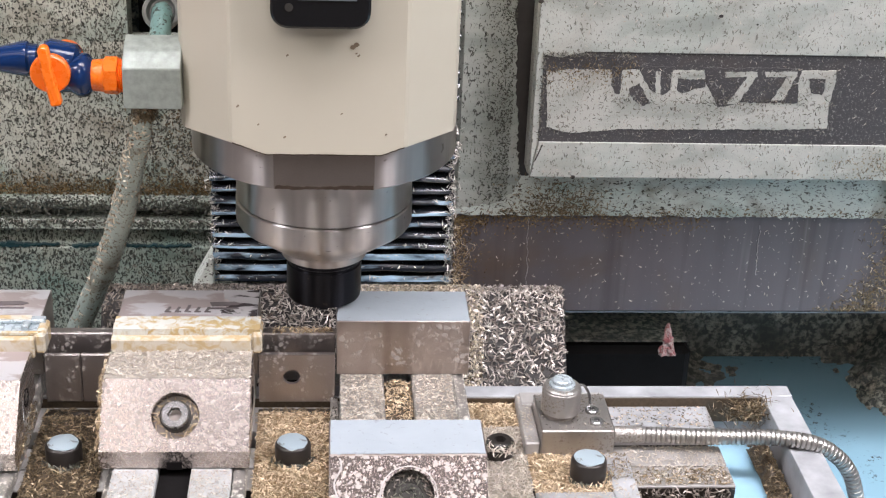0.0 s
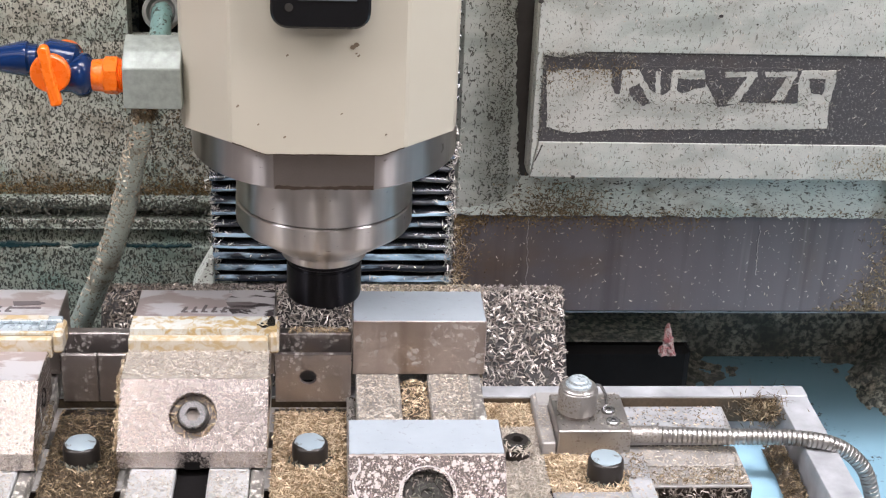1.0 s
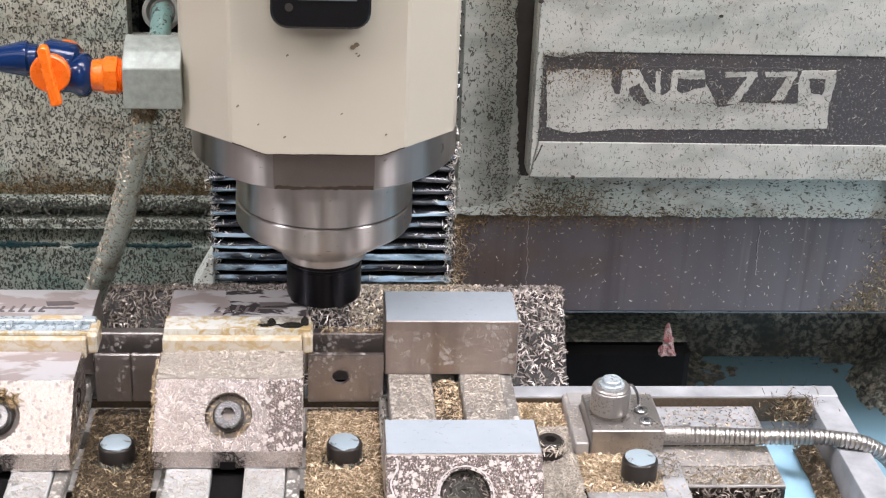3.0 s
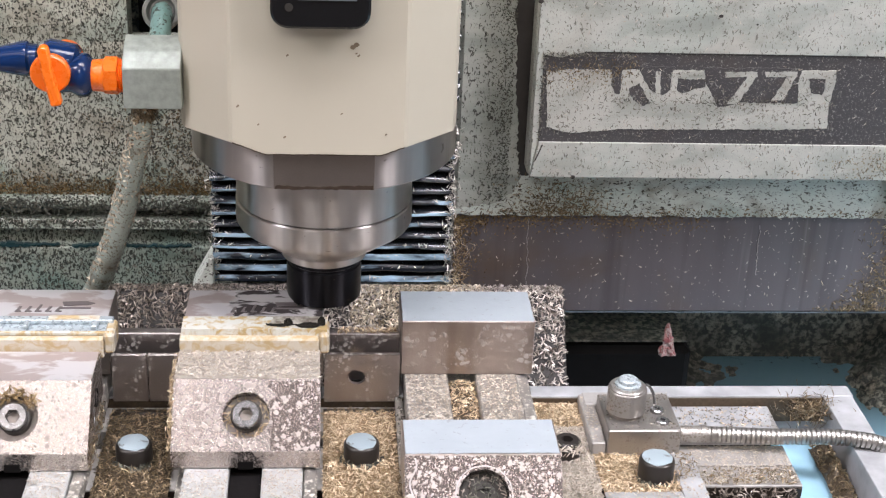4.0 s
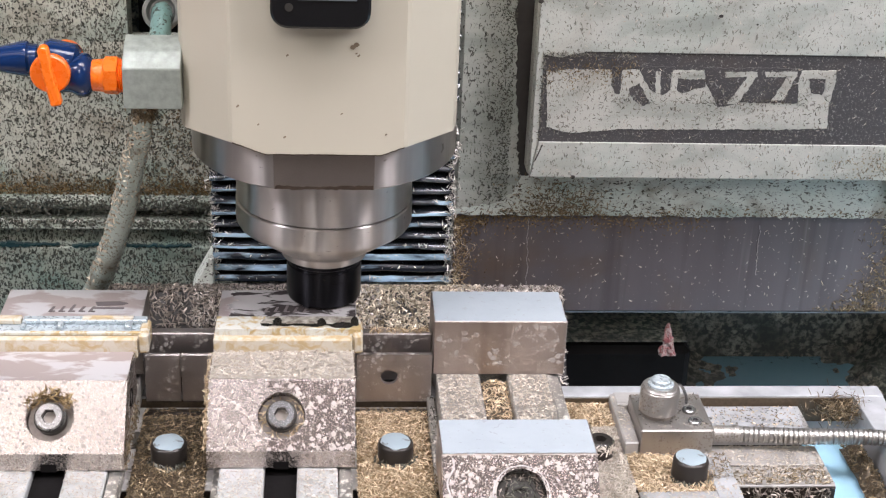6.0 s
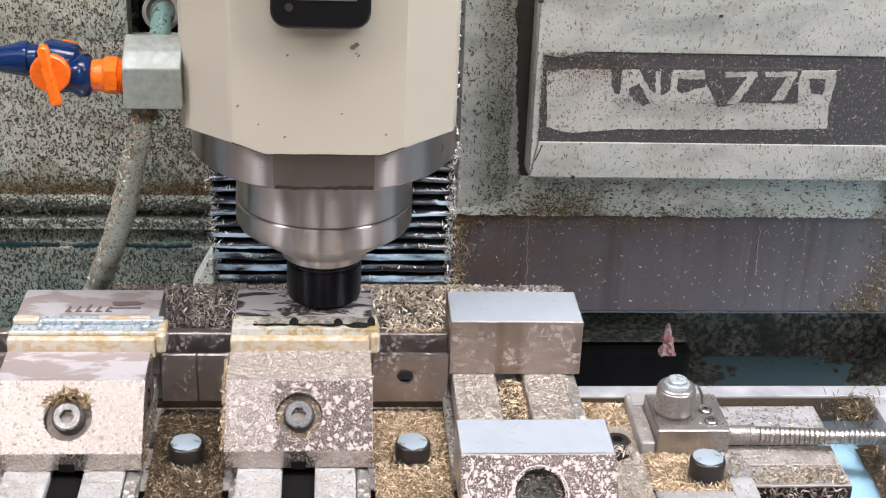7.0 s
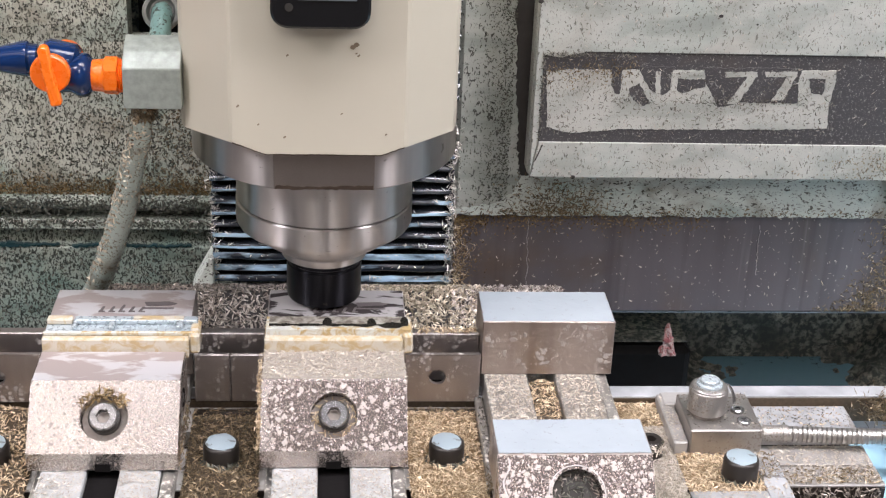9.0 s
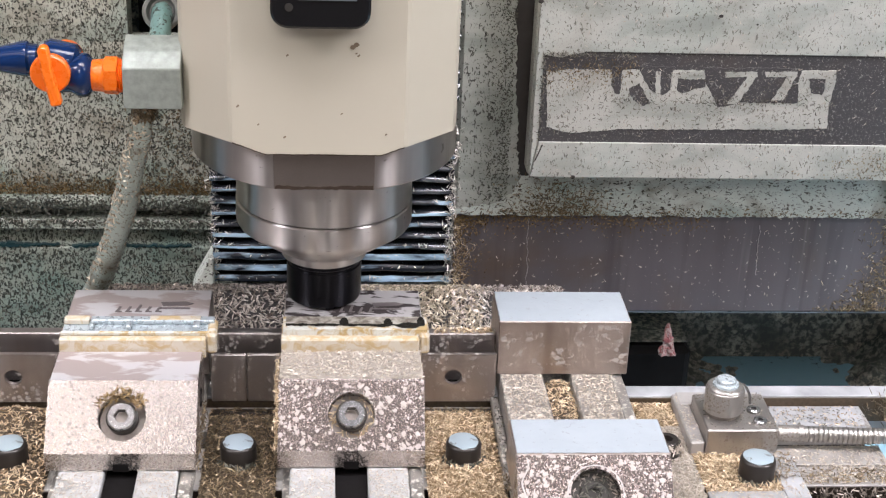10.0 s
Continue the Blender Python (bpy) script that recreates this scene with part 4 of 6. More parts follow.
# ---- what rides on the table ----
def table():
    tb = thing("machine_table", (0.0, -0.12, -0.06), "slotted steel machine table with raised gutter rim", "machine table", rides=True)
    z = 0.018
    # strips of the table top between the slots
    for y0, y1 in ((-0.031, 0.0025), (-0.0785, -0.0535), (-0.105, -0.0808), (-0.185, -0.127), (-0.262, -0.207)):
        part("table_strip", box(-1.0, 0.2905 if y1 > -0.06 and y0 > -0.04 else 0.2870, y0, y1, 0.004, z, 0.0005), M_TABLE, tb)
    part("wet_film", prism(worn([(0.214, -0.0300), (0.2860, -0.0300), (0.2890, 0.0010), (0.214, 0.0010)], 0.0014, 0.002), z - 0.0002, z + 0.0003, "z"), M_RIM, tb, "patchy pale coolant film")
    # one dark core: oil and the shade inside the slots in its colour
    part("table_core", box(-1.0, 0.2860, -0.262, 0.0025, -0.058, 0.0038), M_DARKHOLE, tb, "oily slot bottoms with their shade painted dark")
    part("gutter_floor", box(-1.0, 0.3335, -0.262, 0.0200, -0.060, -0.0585), M_BLUEWET, tb)
    part("gutter_end", box(0.2865, 0.3330, -0.262, 0.0028, -0.0582, -0.006, 0.001), M_BLUEWET, tb, "wet pale blue gutter at the table end")
    part("rim_back", box(-1.0, 0.3578, 0.0045, 0.0198, -0.0580, 0.026, 0.0005), M_RIM, tb, "bright worn steel rim")
    # black oil and slot shade painted over the strip's front face
    part("sludge", prism([(-1.0, -0.1057), (0.2866, -0.1057), (0.2866, -0.1052), (-1.0, -0.1052)], 0.0040, 0.0166, "z"), M_SLUDGESHADE, tb, "black oil and painted shade in the table slot")
    part("sludge", prism([(-1.0, 0.0030), (0.3335, 0.0030), (0.3335, 0.0044), (-1.0, 0.0044)], 0.0040, 0.0243, "z"), M_HEAPB, tb, "brown sludge on the rim's inner face")
    part("rim_end", box(0.3340, 0.3570, -0.262, 0.0043, -0.0580, 0.0258, 0.0005), M_RIM, tb, "bright worn steel rim")
    part("table_apron", box(-1.0, 0.3575, -0.275, -0.2625, -0.0580, 0.020, 0.001), M_RIM, tb)
    return tb


table()


WETTING = []


def spread(name, parent, mat, label, corner, du, dv, pieces, start, end, seed, skip=None, thick=0.0003, fill=None):
    """A wet film that creeps over a face from the far end of du, in ragged pieces that well up one after another."""
    nu, nv = int(du.length / 0.0008), int(dv.length / 0.0008)
    nrm = du.cross(dv).normalized()
    bins = [bmesh.new() for _ in range(pieces)]
    for i in range(nu):
        for j in range(nv):
            c = corner + du * ((i + 0.5) / nu) + dv * ((j + 0.5) / nv)
            if skip and skip(c):
                continue
            if fill and not fill(i / nu * du.length, j / nv * dv.length):
                continue
            f = (i + 0.5) / nu + 0.07 * noise.noise(Vector((i * 0.09, j * 0.09, seed))) + 0.04 * noise.noise(Vector((i * 0.3, j * 0.3, seed)))
            b = bins[max(0, min(pieces - 1, int(f * pieces)))]
            lift = nrm * thick
            vs = [b.verts.new(corner + du * (p / nu) + dv * (q / nv) + lift) for p, q in ((i, j), (i + 1, j), (i + 1, j + 1), (i, j + 1))]
            b.faces.new(vs)
    for k, b in enumerate(bins):
        bmesh.ops.remove_doubles(b, verts=b.verts, dist=0.00005)
        ob = part(name, b, mat, parent, label)
        ob["kind"] = "stuff"
        WETTING.append((ob, start + (end - start) * (k + 0.5) / pieces, -0.0014 * nrm))


def slope_face(xc, half, yf, zf, run, r, hole_depth):
    """The sloping front of a moving jaw: a plate with a round counterbore."""
    bm = bmesh.new()
    nrm = Vector((0, -1, 1)).normalized()
    down = Vector((0, -1, -1)).normalized()
    top = Vector((xc, yf, zf))
    mid = top + down * (run * math.sqrt(2) * 0.5)
    length = run * math.sqrt(2) * 0.5
    quad = [mid + Vector((sx * half, 0, 0)) + down * (sy * length) for sx, sy in ((-1, -1), (1, -1), (1, 1), (-1, 1))]
    vs = [bm.verts.new(q) for q in quad]
    edges = [bm.edges.new((vs[i], vs[(i + 1) % 4])) for i in range(4)]
    ring = [bm.verts.new(mid + r * (math.cos(a) * Vector((1, 0, 0)) + math.sin(a) * down)) for a in [2 * math.pi * k / 32 for k in range(32)]]
    edges += [bm.edges.new((ring[i], ring[(i + 1) % 32])) for i in range(32)]
    bmesh.ops.triangle_fill(bm, edges=edges, use_beauty=True)
    low = [bm.verts.new(v.co - nrm * hole_depth) for v in ring]
    for i in range(32):
        j = (i + 1) % 32
        bm.faces.new((ring[i], ring[j], low[j], low[i]))
    bm.faces.new(low)
    return bm, mid, nrm, down


def vise(x0, x1, fy, yb, yf, zt, steel, slope_steel, jaw_steel, jx0, jx1, label, marks=0, chippy=False, wet=False):
    """A low vise: bed with two ways and a slot, a fixed jaw behind, a sloping moving jaw with its screw in front."""
    xc = (x0 + x1) / 2
    ob = thing("machine_vise", (xc, -0.05, 0.018), label, "vise", "vises on the table", rides=True)
    run = 0.0355
    nose = yf - run
    # bed
    part("bed_plate", box(x0 + 0.004, x1 - 0.002, -0.245, 0.053, 0.0182, 0.0225, 0.001), M_BED, ob)
    part("bed_way", box(x0 + 0.008, xc - 0.0105, nose + 0.012, 0.053, 0.0222, 0.0453, 0.001), M_BED, ob, "ground steel way")
    part("bed_way", box(xc + 0.0105, x1 - 0.010, nose + 0.012, 0.053, 0.0222, 0.0453, 0.001), M_BED, ob, "ground steel way")
    part("bed_ledge", box(x1 - 0.0098, x1 - 0.001, nose + 0.012, 0.053, 0.0222, 0.0440, 0.001), M_BED, ob)
    part("bed_front", box(x0 + 0.009, xc - 0.0112, -0.245, nose + 0.010, 0.0222, 0.0300, 0.0012), M_MILKBLUE, ob, "milky chip-dusted lower front of the bed")
    part("bed_front", box(xc + 0.0112, x1 - 0.012, -0.245, nose + 0.010, 0.0222, 0.0300, 0.0012), M_MILKBLUE, ob, "milky chip-dusted lower front of the bed")
    part("bed_cheek", box(x1 - 0.0110, x1 - 0.002, -0.245, nose + 0.004, 0.0222, 0.0285, 0.0012), M_BED, ob)
    # shallow slot floor, painted black to pass for a deep shaded slot
    part("bed_slot", box(xc - 0.0108, xc + 0.0108, -0.245, nose + 0.011, 0.0224, 0.0236), M_SHADE, ob, "slot floor painted black as deep shade")
    # fixed jaw
    fixed = part("fixed_jaw", box(jx0, jx1, fy, 0.053, 0.0455, 0.0903, 0.0006), jaw_steel, ob, "ground steel fixed jaw")
    # moving jaw: body behind the slope and the sloping plate itself
    jaw = part("moving_jaw", prism([(yb, 0.0457), (yb, zt), (yf, zt), (yf - 0.0002, 0.0457)], x0, x1, "x", 0.0008), steel, ob, "ground steel moving jaw")
    bm, mid, nrm, down = slope_face(xc, (x1 - x0) / 2 - 0.0003, yf, zt - 0.0004, run, 0.0163, 0.014)
    # cheeks and front below the slope
    for sx in (x0 + 0.0003, x1 - 0.0003):
        tri = [Vector((sx, yf, zt - 0.0004)), Vector((sx, nose, zt - 0.0004 - run)), Vector((sx, yf, 0.0310))]
        tri.insert(2, Vector((sx, nose, 0.0310)))
        bm.faces.new([bm.verts.new(q) for q in tri])
    q = [(x0 + 0.0003, nose, zt - 0.0004 - run), (x1 - 0.0003, nose, zt - 0.0004 - run), (x1 - 0.0003, nose, 0.0310), (x0 + 0.0003, nose, 0.0310)]
    bm.faces.new([bm.verts.new(v) for v in q])
    bmesh.ops.remove_doubles(bm, verts=bm.verts, dist=0.00005)
    part("jaw_slope", bm, slope_steel, jaw, "sloping jaw front spotted with coolant")
    # block painted black as the shaded end of the slot
    part("jaw_notch", box(xc - 0.0052, xc + 0.0052, nose - 0.0006, nose + 0.003, 0.0300, 0.0360), M_SHADE, jaw, "slot end painted black as deep shade")
    frame3 = Matrix((Vector((1, 0, 0)), -down, nrm)).transposed().to_4x4()
    m = Matrix.Translation(mid + Vector((0.0, 0, 0)) - nrm * 0.014) @ frame3
    # bore floor coloured dark to deepen the shade in the recess
    part("washer", lathe([(0.0158, 0.0002), (0.0158, 0.0060), (0.0095, 0.0062)], m, 32), M_DARKHOLE if chippy else M_BORE, jaw, "", True)
    if not chippy:
        sb = Matrix.Translation((x1 - 0.0002, yf + 0.012, 0.0600)) @ Euler((0, radians(90), 0)).to_matrix().to_4x4()
        # flat disc painted black for the shade inside a side hole
        part("side_bore", lathe([(0.0068, 0.0), (0.0068, 0.0006), (0.0055, 0.0006), (0.0052, 0.0001)], sb, 20), M_SHADE, jaw, "black disc painted as a shaded side bore", True)
    head_h = 0.008 if chippy else 0.0185
    screw = part("screw", lathe([(0.0098, 0.0058), (0.0098, head_h - 0.001), (0.0088, head_h), (0.0052, head_h), (0.0050, head_h - 0.006)], m, 36, hexed=(3, 4)), M_DARKHOLE if chippy else M_SCREW, jaw,
                 "clogged cap screw" if chippy else "socket cap screw", True)
    if not chippy:
        # darker disc painted for the shade down in the hexagon
        part("socket", lathe([(0.0046, head_h - 0.0064), (0.0046, head_h - 0.0054), (0.0030, head_h - 0.0054)], m, 24, hexed=(0, 1)), M_BORE, jaw, "hexagon socket with its shade painted dark", True)
        # dark ring painted for the shaded gap between screw and bore
        part("screw_ring", lathe([(0.0106, 0.0060), (0.0108, head_h - 0.0045), (0.0099, head_h - 0.0040), (0.0098, 0.0060)], m, 36), M_DARKHOLE, jaw, "dark ring painted as the shaded bore gap", True)
    if chippy:
        part("bed_rail", box(x0 + 0.0012, x0 + 0.0066, -0.110, -0.0015, 0.0226, 0.0290, 0.0006), M_BED, ob, "narrow side rail of the vise bed")
        part("coolant_film", prism(worn([(jx0 + 0.0007, fy + 0.0007), (jx1 - 0.0007, fy + 0.0007), (jx1 - 0.0007, 0.0523), (jx0 + 0.0007, 0.0523)], 0.0009), 0.0901, 0.0905, "z"), M_FILM, fixed, "thin milky coolant film with the cool sheen painted blue")
        edge = [(x0 + 0.001 + (x1 - x0 - 0.002) * k / 40, yf + 0.0016 + 0.0014 * noise.noise(Vector((k * 0.8, 3.1, 0)))) for k in range(41)]
        mm = Matrix.Translation(mid) @ Matrix((Vector((1, 0, 0)), -down, nrm)).transposed().to_4x4()
        ringb = bmesh.new()
        inner, outer = [], []
        for q in range(40):
            a = radians(-35 + 250 * q / 39)
            w = 0.0008 + 0.0005 * noise.noise(Vector((q * 0.4, 0, 9)))
            inner.append(ringb.verts.new(mm @ Vector((0.0178 * math.cos(a), 0.0178 * math.sin(a), 0.0003))))
            outer.append(ringb.verts.new(mm @ Vector(((0.0178 + w) * math.cos(a), (0.0178 + w) * math.sin(a), 0.0003))))
        for q in range(39):
            ringb.faces.new((inner[q], inner[q + 1], outer[q + 1], outer[q]))
        part("coolant_ring", ringb, M_DRIED, jaw, "dried pale coolant line round the bore")
        dripb = bmesh.new()
        drip = [(-0.0440 + 0.0016 * math.sin(q * 0.5) - 0.0002 * q, 0.0235 - 0.0017 * q) for q in range(24)]
        dv = [(dripb.verts.new(mm @ Vector((u - 0.0006, v, 0.0003))), dripb.verts.new(mm @ Vector((u + 0.0006, v, 0.0003)))) for u, v in drip]
        for p, q in zip(dv, dv[1:]):
            dripb.faces.new((p[0], p[1], q[1], q[0]))
        part("coolant_drip", dripb, M_DRIED, jaw, "dried pale coolant run")
        part("coolant_film", prism(edge + [(x1 - 0.001, yb - 0.001), (x0 + 0.001, yb - 0.001)], zt - 0.0002, zt + 0.0003, "z"), M_FILM, jaw, "thin milky coolant film with the cool sheen painted blue")
    else:
        part("coolant_film", box(jx0 + 0.0006, jx1 - 0.0006, fy + 0.0006, 0.0526, 0.0901, 0.0905, 0.0001), M_JAWTOP, fixed, "patchy coolant film")
        part("coolant_film", box(x0 + 0.001, x1 - 0.001, yf + 0.001, yb - 0.001, zt - 0.0002, zt + 0.0002), M_MILK if wet else M_JAWTOP, jaw, "patchy dried coolant film")
    if wet:
        # coolant thrown by the cutter wets the jaw from its right end on as the table brings it along
        spread("wet_film", fixed, M_WETTOP, "dark wet coolant film spreading on the jaw", Vector((jx0 + 0.0008, fy + 0.0008, 0.0905)), Vector((jx1 - jx0 - 0.0016, 0, 0)), Vector((0, 0.0485, 0)), 12, 6.6, -1.6, 2.0)
        n3 = Vector((0, -1, 1)).normalized()
        low = Vector((x0 + 0.0006, nose + 0.0004, zt - 0.0002 - run))
        spread("wet_film", jaw, M_WETSLOPE, "wet coolant beads spreading on the slope", low, Vector((x1 - x0 - 0.0012, 0, 0)), Vector((0, run - 0.0008, run - 0.0008)), 12, 9.5, 0.9, 5.0,
               lambda c: (c - mid - n3 * (c - mid).dot(n3)).length < 0.0168)
    # plain etched strokes on the fixed jaw
    if marks:
        for k in range(marks):
            u = xc - 0.016 + k * 0.0072
            tall = 0.0275 if k == 2 else 0.0245
            part("etched_mark", prism(worn([(u, 0.0165), (u + 0.0050, 0.0165), (u + 0.0048, 0.0178), (u + 0.0024, 0.0178), (u + 0.0042, tall), (u + 0.0024, tall)], 0.0003, 0.001), 0.0904, 0.0911, "z"), M_MARK, fixed)
        if marks > 4:
            part("etched_mark", prism([(xc + 0.018, 0.026), (xc + 0.036, 0.0275), (xc + 0.040, 0.030), (xc + 0.034, 0.033), (xc + 0.016, 0.032)], 0.0904, 0.0911, "z"), M_MARK, fixed)
            part("etched_mark", prism([(xc + 0.016, 0.0215), (xc + 0.038, 0.0215), (xc + 0.038, 0.0232), (xc + 0.016, 0.0235)], 0.0904, 0.0911, "z"), M_MARK, fixed)
    return ob, screw


vise(-0.3095, -0.2078, 0.0036, -0.0235, -0.0655, 0.0800, M_VISE_A, M_VISE_A, M_JAW, -0.3085, -0.2060, "pale ground steel vise holding an amber slotted part", 5)
vise(-0.1535, -0.0518, 0.0036, -0.0235, -0.0632, 0.0800, M_VISE_B, M_VISE_B, M_JAW, -0.1515, -0.0500, "ground steel vise dusted with chips holding an amber part", 5, False, True)
vise(0.0020, 0.1038, 0.0036, -0.1130, -0.1563, 0.0780, M_BLOCK, M_VISE_C, M_BLOCK, 0.0072, 0.1062, "empty open ground steel vise with stained front", 0, True)


def amber_part(x0, x1, cut):
    ob = thing("workpiece", ((x0 + x1) / 2, -0.01, 0.0457), "amber coated blank with a freshly milled blue-white slot" if cut else "amber coated blank wet with coolant and oil",
               "workpiece", "workpieces in the vises", rides=True)
    part("blank", box(x0, x1, -0.0232, 0.0033, 0.0740, 0.0893, 0.0008), M_AMBER, ob, "amber coated body")
    part("end_lip", box(x1 + 0.0001, x1 + 0.0075, -0.0215, 0.0033, 0.0765, 0.0920, 0.0016), M_AMBER, ob)
    if cut:
        part("slot_floor", box(x0 + 0.001, x1 + 0.004, -0.0165, 0.0032, 0.0893, 0.0908, 0.0003), M_CUT, ob, "freshly milled blue-white slot floor")
        part("slot_wall", box(x0 + 0.020, x1 + 0.005, -0.0035, 0.0034, 0.0908, 0.0945, 0.0008), M_CUT, ob, "pale milled wall")
        part("slot_wall", box(x0 + 0.001, x0 + 0.019, -0.0040, 0.0034, 0.0908, 0.0950, 0.0008), M_AMBER, ob)
        for u, w in ((0.020, 0.003), (0.0455, 0.004), (0.093, 0.005)):
            part("slot_rib", box(x0 + u, x0 + u + w, -0.0125, -0.0036, 0.0908, 0.0945, 0.0007), M_CUT, ob)
        part("slot_lip", box(x0 + 0.0005, x1 + 0.004, -0.0180, -0.0155, 0.0893, 0.0925, 0.0006), M_AMBERTOP, ob)
        part("stain", box(x0 + 0.062, x0 + 0.098, -0.0030, 0.0032, 0.0944, 0.0948, 0.0001), M_AMBER, ob)
    else:
        bm = bmesh.new()
        n = 60
        front = []
        for k in range(n + 1):
            x = x0 + 0.001 + (x1 + 0.005 - x0) * k / n
            front.append((x, -0.0165 + 0.0009 * noise.noise(Vector((k * 0.35, 2.0, 0)))))
        outline = front + [(front[-1][0], 0.0033), (front[0][0], 0.0033)]
        prism(outline, 0.0893, 0.0942, "z", bm=bm)
        part("crust", bm, M_AMBERTOP, ob, "wet yellowed top crust")
        # grey wet film and black oil that creep along the cut edge behind the cutter
        right = x1 + 0.0045
        width = right - x0 - 0.003

        def bump(d, at, half):
            return max(0.0, 1 - ((d - at) / half) ** 2)

        def lower(d):
            return 0.0036 - 0.0040 * bump(d, 0.0130, 0.0090) - 0.0016 * bump(d, 0.0340, 0.0060) - 0.0012 * abs(math.sin(d * 260)) + 0.0010 * noise.noise(Vector((d * 200, 3, 0)))

        def upper(d):
            thin = 0.0054 + 0.0016 * noise.noise(Vector((d * 150, 7, 0))) + 0.0008 * abs(math.sin(d * 260 + 1))
            return thin + 0.0105 * bump(d, 0.0030, 0.0030) ** 0.5 + 0.0022 * bump(d, 0.0110, 0.0085) + 0.0080 * bump(d, 0.0270, 0.0032) ** 0.5 + 0.0095 * bump(d, 0.0590, 0.0034) ** 0.5
        corner = Vector((x0 + 0.003, -0.0150, 0.0943))
        spread("wet_film", ob, M_GREYFILM, "grey wet film on the freshly cut part", corner, Vector((width, 0, 0)), Vector((0, 0.0180, 0)), 12, 8.4, 0.5, 9.0, None, 0.0002,
               lambda u, v: v > lower(width - u))
        spread("oil_film", ob, M_OIL, "black oil along the cut edge", corner, Vector((width, 0, 0)), Vector((0, 0.0180, 0)), 12, 8.4, 0.5, 9.0, None, 0.0005,
               lambda u, v: lower(width - u) < v < upper(width - u))
    return ob


amber_part(-0.3090, -0.2060, True)
amber_part(-0.1525, -0.0535, False)


def spacer_bars():
    """Ground steel bars that line the vises up along the table."""
    def bar(x0, x1, y0, y1, z1, hole=None, label="ground steel spacer bar standing between the vises"):
        xc = (x0 + x1) / 2
        ob = thing("spacer_bar", (xc, y0, 0.0183), label, "spacer bar", "spacer bars on the table", rides=True)
        if hole is None:
            part("bar", box(x0, x1, y0, y1, 0.0245, z1, 0.0008), M_BAR, ob)
            # added strip, painted black for the shaded gap under the bar
            part("foot", box(x0 + 0.0004, x1 - 0.0004, y1 + 0.0001, y1 + 0.006, 0.0183, 0.0400), M_SHADE, ob, "added black strip painted as the shaded gap under the bar")
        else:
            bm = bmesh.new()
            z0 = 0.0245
            # the same added black strip, shade for the gap under a drilled bar
            part("foot", box(x0 + 0.0004, x1 - 0.0004, y1 + 0.0001, y1 + 0.006, 0.0183, 0.0380), M_SHADE, ob, "added black strip painted as the shaded gap under the bar")
            vs = [bm.verts.new((x, y0, z)) for x, z in ((x0, z0), (x1, z0), (x1, z1), (x0, z1))]
            edges = [bm.edges.new((vs[i], vs[(i + 1) % 4])) for i in range(4)]
            ring = [bm.verts.new((hole + 0.0064 * math.cos(a), y0, 0.0455 + 0.0062 * math.sin(a))) for a in [2 * math.pi * k / 20 for k in range(20)]]
            edges += [bm.edges.new((ring[i], ring[(i + 1) % 20])) for i in range(20)]
            bmesh.ops.triangle_fill(bm, edges=edges, use_beauty=True)
            ext = bmesh.ops.extrude_face_region(bm, geom=bm.faces[:])
            bmesh.ops.translate(bm, vec=(0, y1 - y0, 0), verts=[g for g in ext["geom"] if isinstance(g, bmesh.types.BMVert)])
            part("bar", bm, M_BAR, ob, "bar with a cross hole")
    bar(-0.0496, 0.0062, -0.0005, 0.0030, 0.0645, -0.0255)
    bar(-0.2050, -0.1790, -0.0005, 0.0030, 0.0645)
    bar(-0.1785, -0.1537, -0.0004, 0.0030, 0.0645)
    bar(-0.4700, -0.3105, -0.0005, 0.0030, 0.0645, -0.3480)
    bar(-0.0496, 0.0066, 0.0170, 0.0260, 0.0728)
    bar(-0.2050, -0.1517, 0.0170, 0.0260, 0.0728)
    bar(-0.4700, -0.3095, 0.0170, 0.0260, 0.0728)


spacer_bars()


def clamp_bolt(x, y, r=0.0126, top=0.0355):
    ob = thing("clamp_bolt", (x, y, 0.0183), "round clamp bolt with a bright flat top standing in chips", "bolt", "clamp bolts on the table", rides=True)
    part("shank", lathe([(r * 0.92, 0.0183), (r, 0.0195), (r, top - 0.0024), (r * 0.95, top - 0.0010), (r * 0.87, top - 0.0002), (r * 0.80, top)], up(x, y, 0), 32), M_BOLT, ob, "dark oily bolt side", True)
    off = RNG.uniform(0, 50)
    b = bmesh.new()
    loops = []
    for k, h in ((0.86, -0.0012), (0.83, 0.0003), (0.66, 0.0008), (0.35, 0.0010)):
        loops.append([b.verts.new((x + r * k * w * math.cos(a), y + r * k * w * math.sin(a), top + h)) for a, w in [(2 * math.pi * q / 40, 1 + 0.10 * noise.noise(Vector((2 * math.cos(q * math.pi / 20), 2 * math.sin(q * math.pi / 20), off)))) for q in range(40)]])
    for p, q in zip(loops, loops[1:]):
        for i in range(40):
            b.faces.new((p[i], p[(i + 1) % 40], q[(i + 1) % 40], q[i]))
    b.faces.new(loops[-1])
    b.faces.new(loops[0][::-1])
    part("face", b, M_BOLTTOP, ob, "worn bolt top with its bluish reflection painted in", True)


for bx, by in ((-0.1811, -0.0730), (-0.0230, -0.0725), (-0.3385, -0.0732)):
    clamp_bolt(bx, by)
clamp_bolt(0.1829, -0.0966, 0.0126, 0.0365)


def stud():
    b = lathe([(0.0100, 0.0183), (0.0100, 0.0330), (0.0080, 0.0345), (0.0045, 0.0345), (0.0040, 0.030)], up(0.1235, -0.0690, 0), 22, hexed=(3, 4))
    single("stud", (0.1235, -0.069, 0.0183), b, M_BOLT, "dirty socket stud half buried in chips", "bolt", "", "", True, True)


stud()


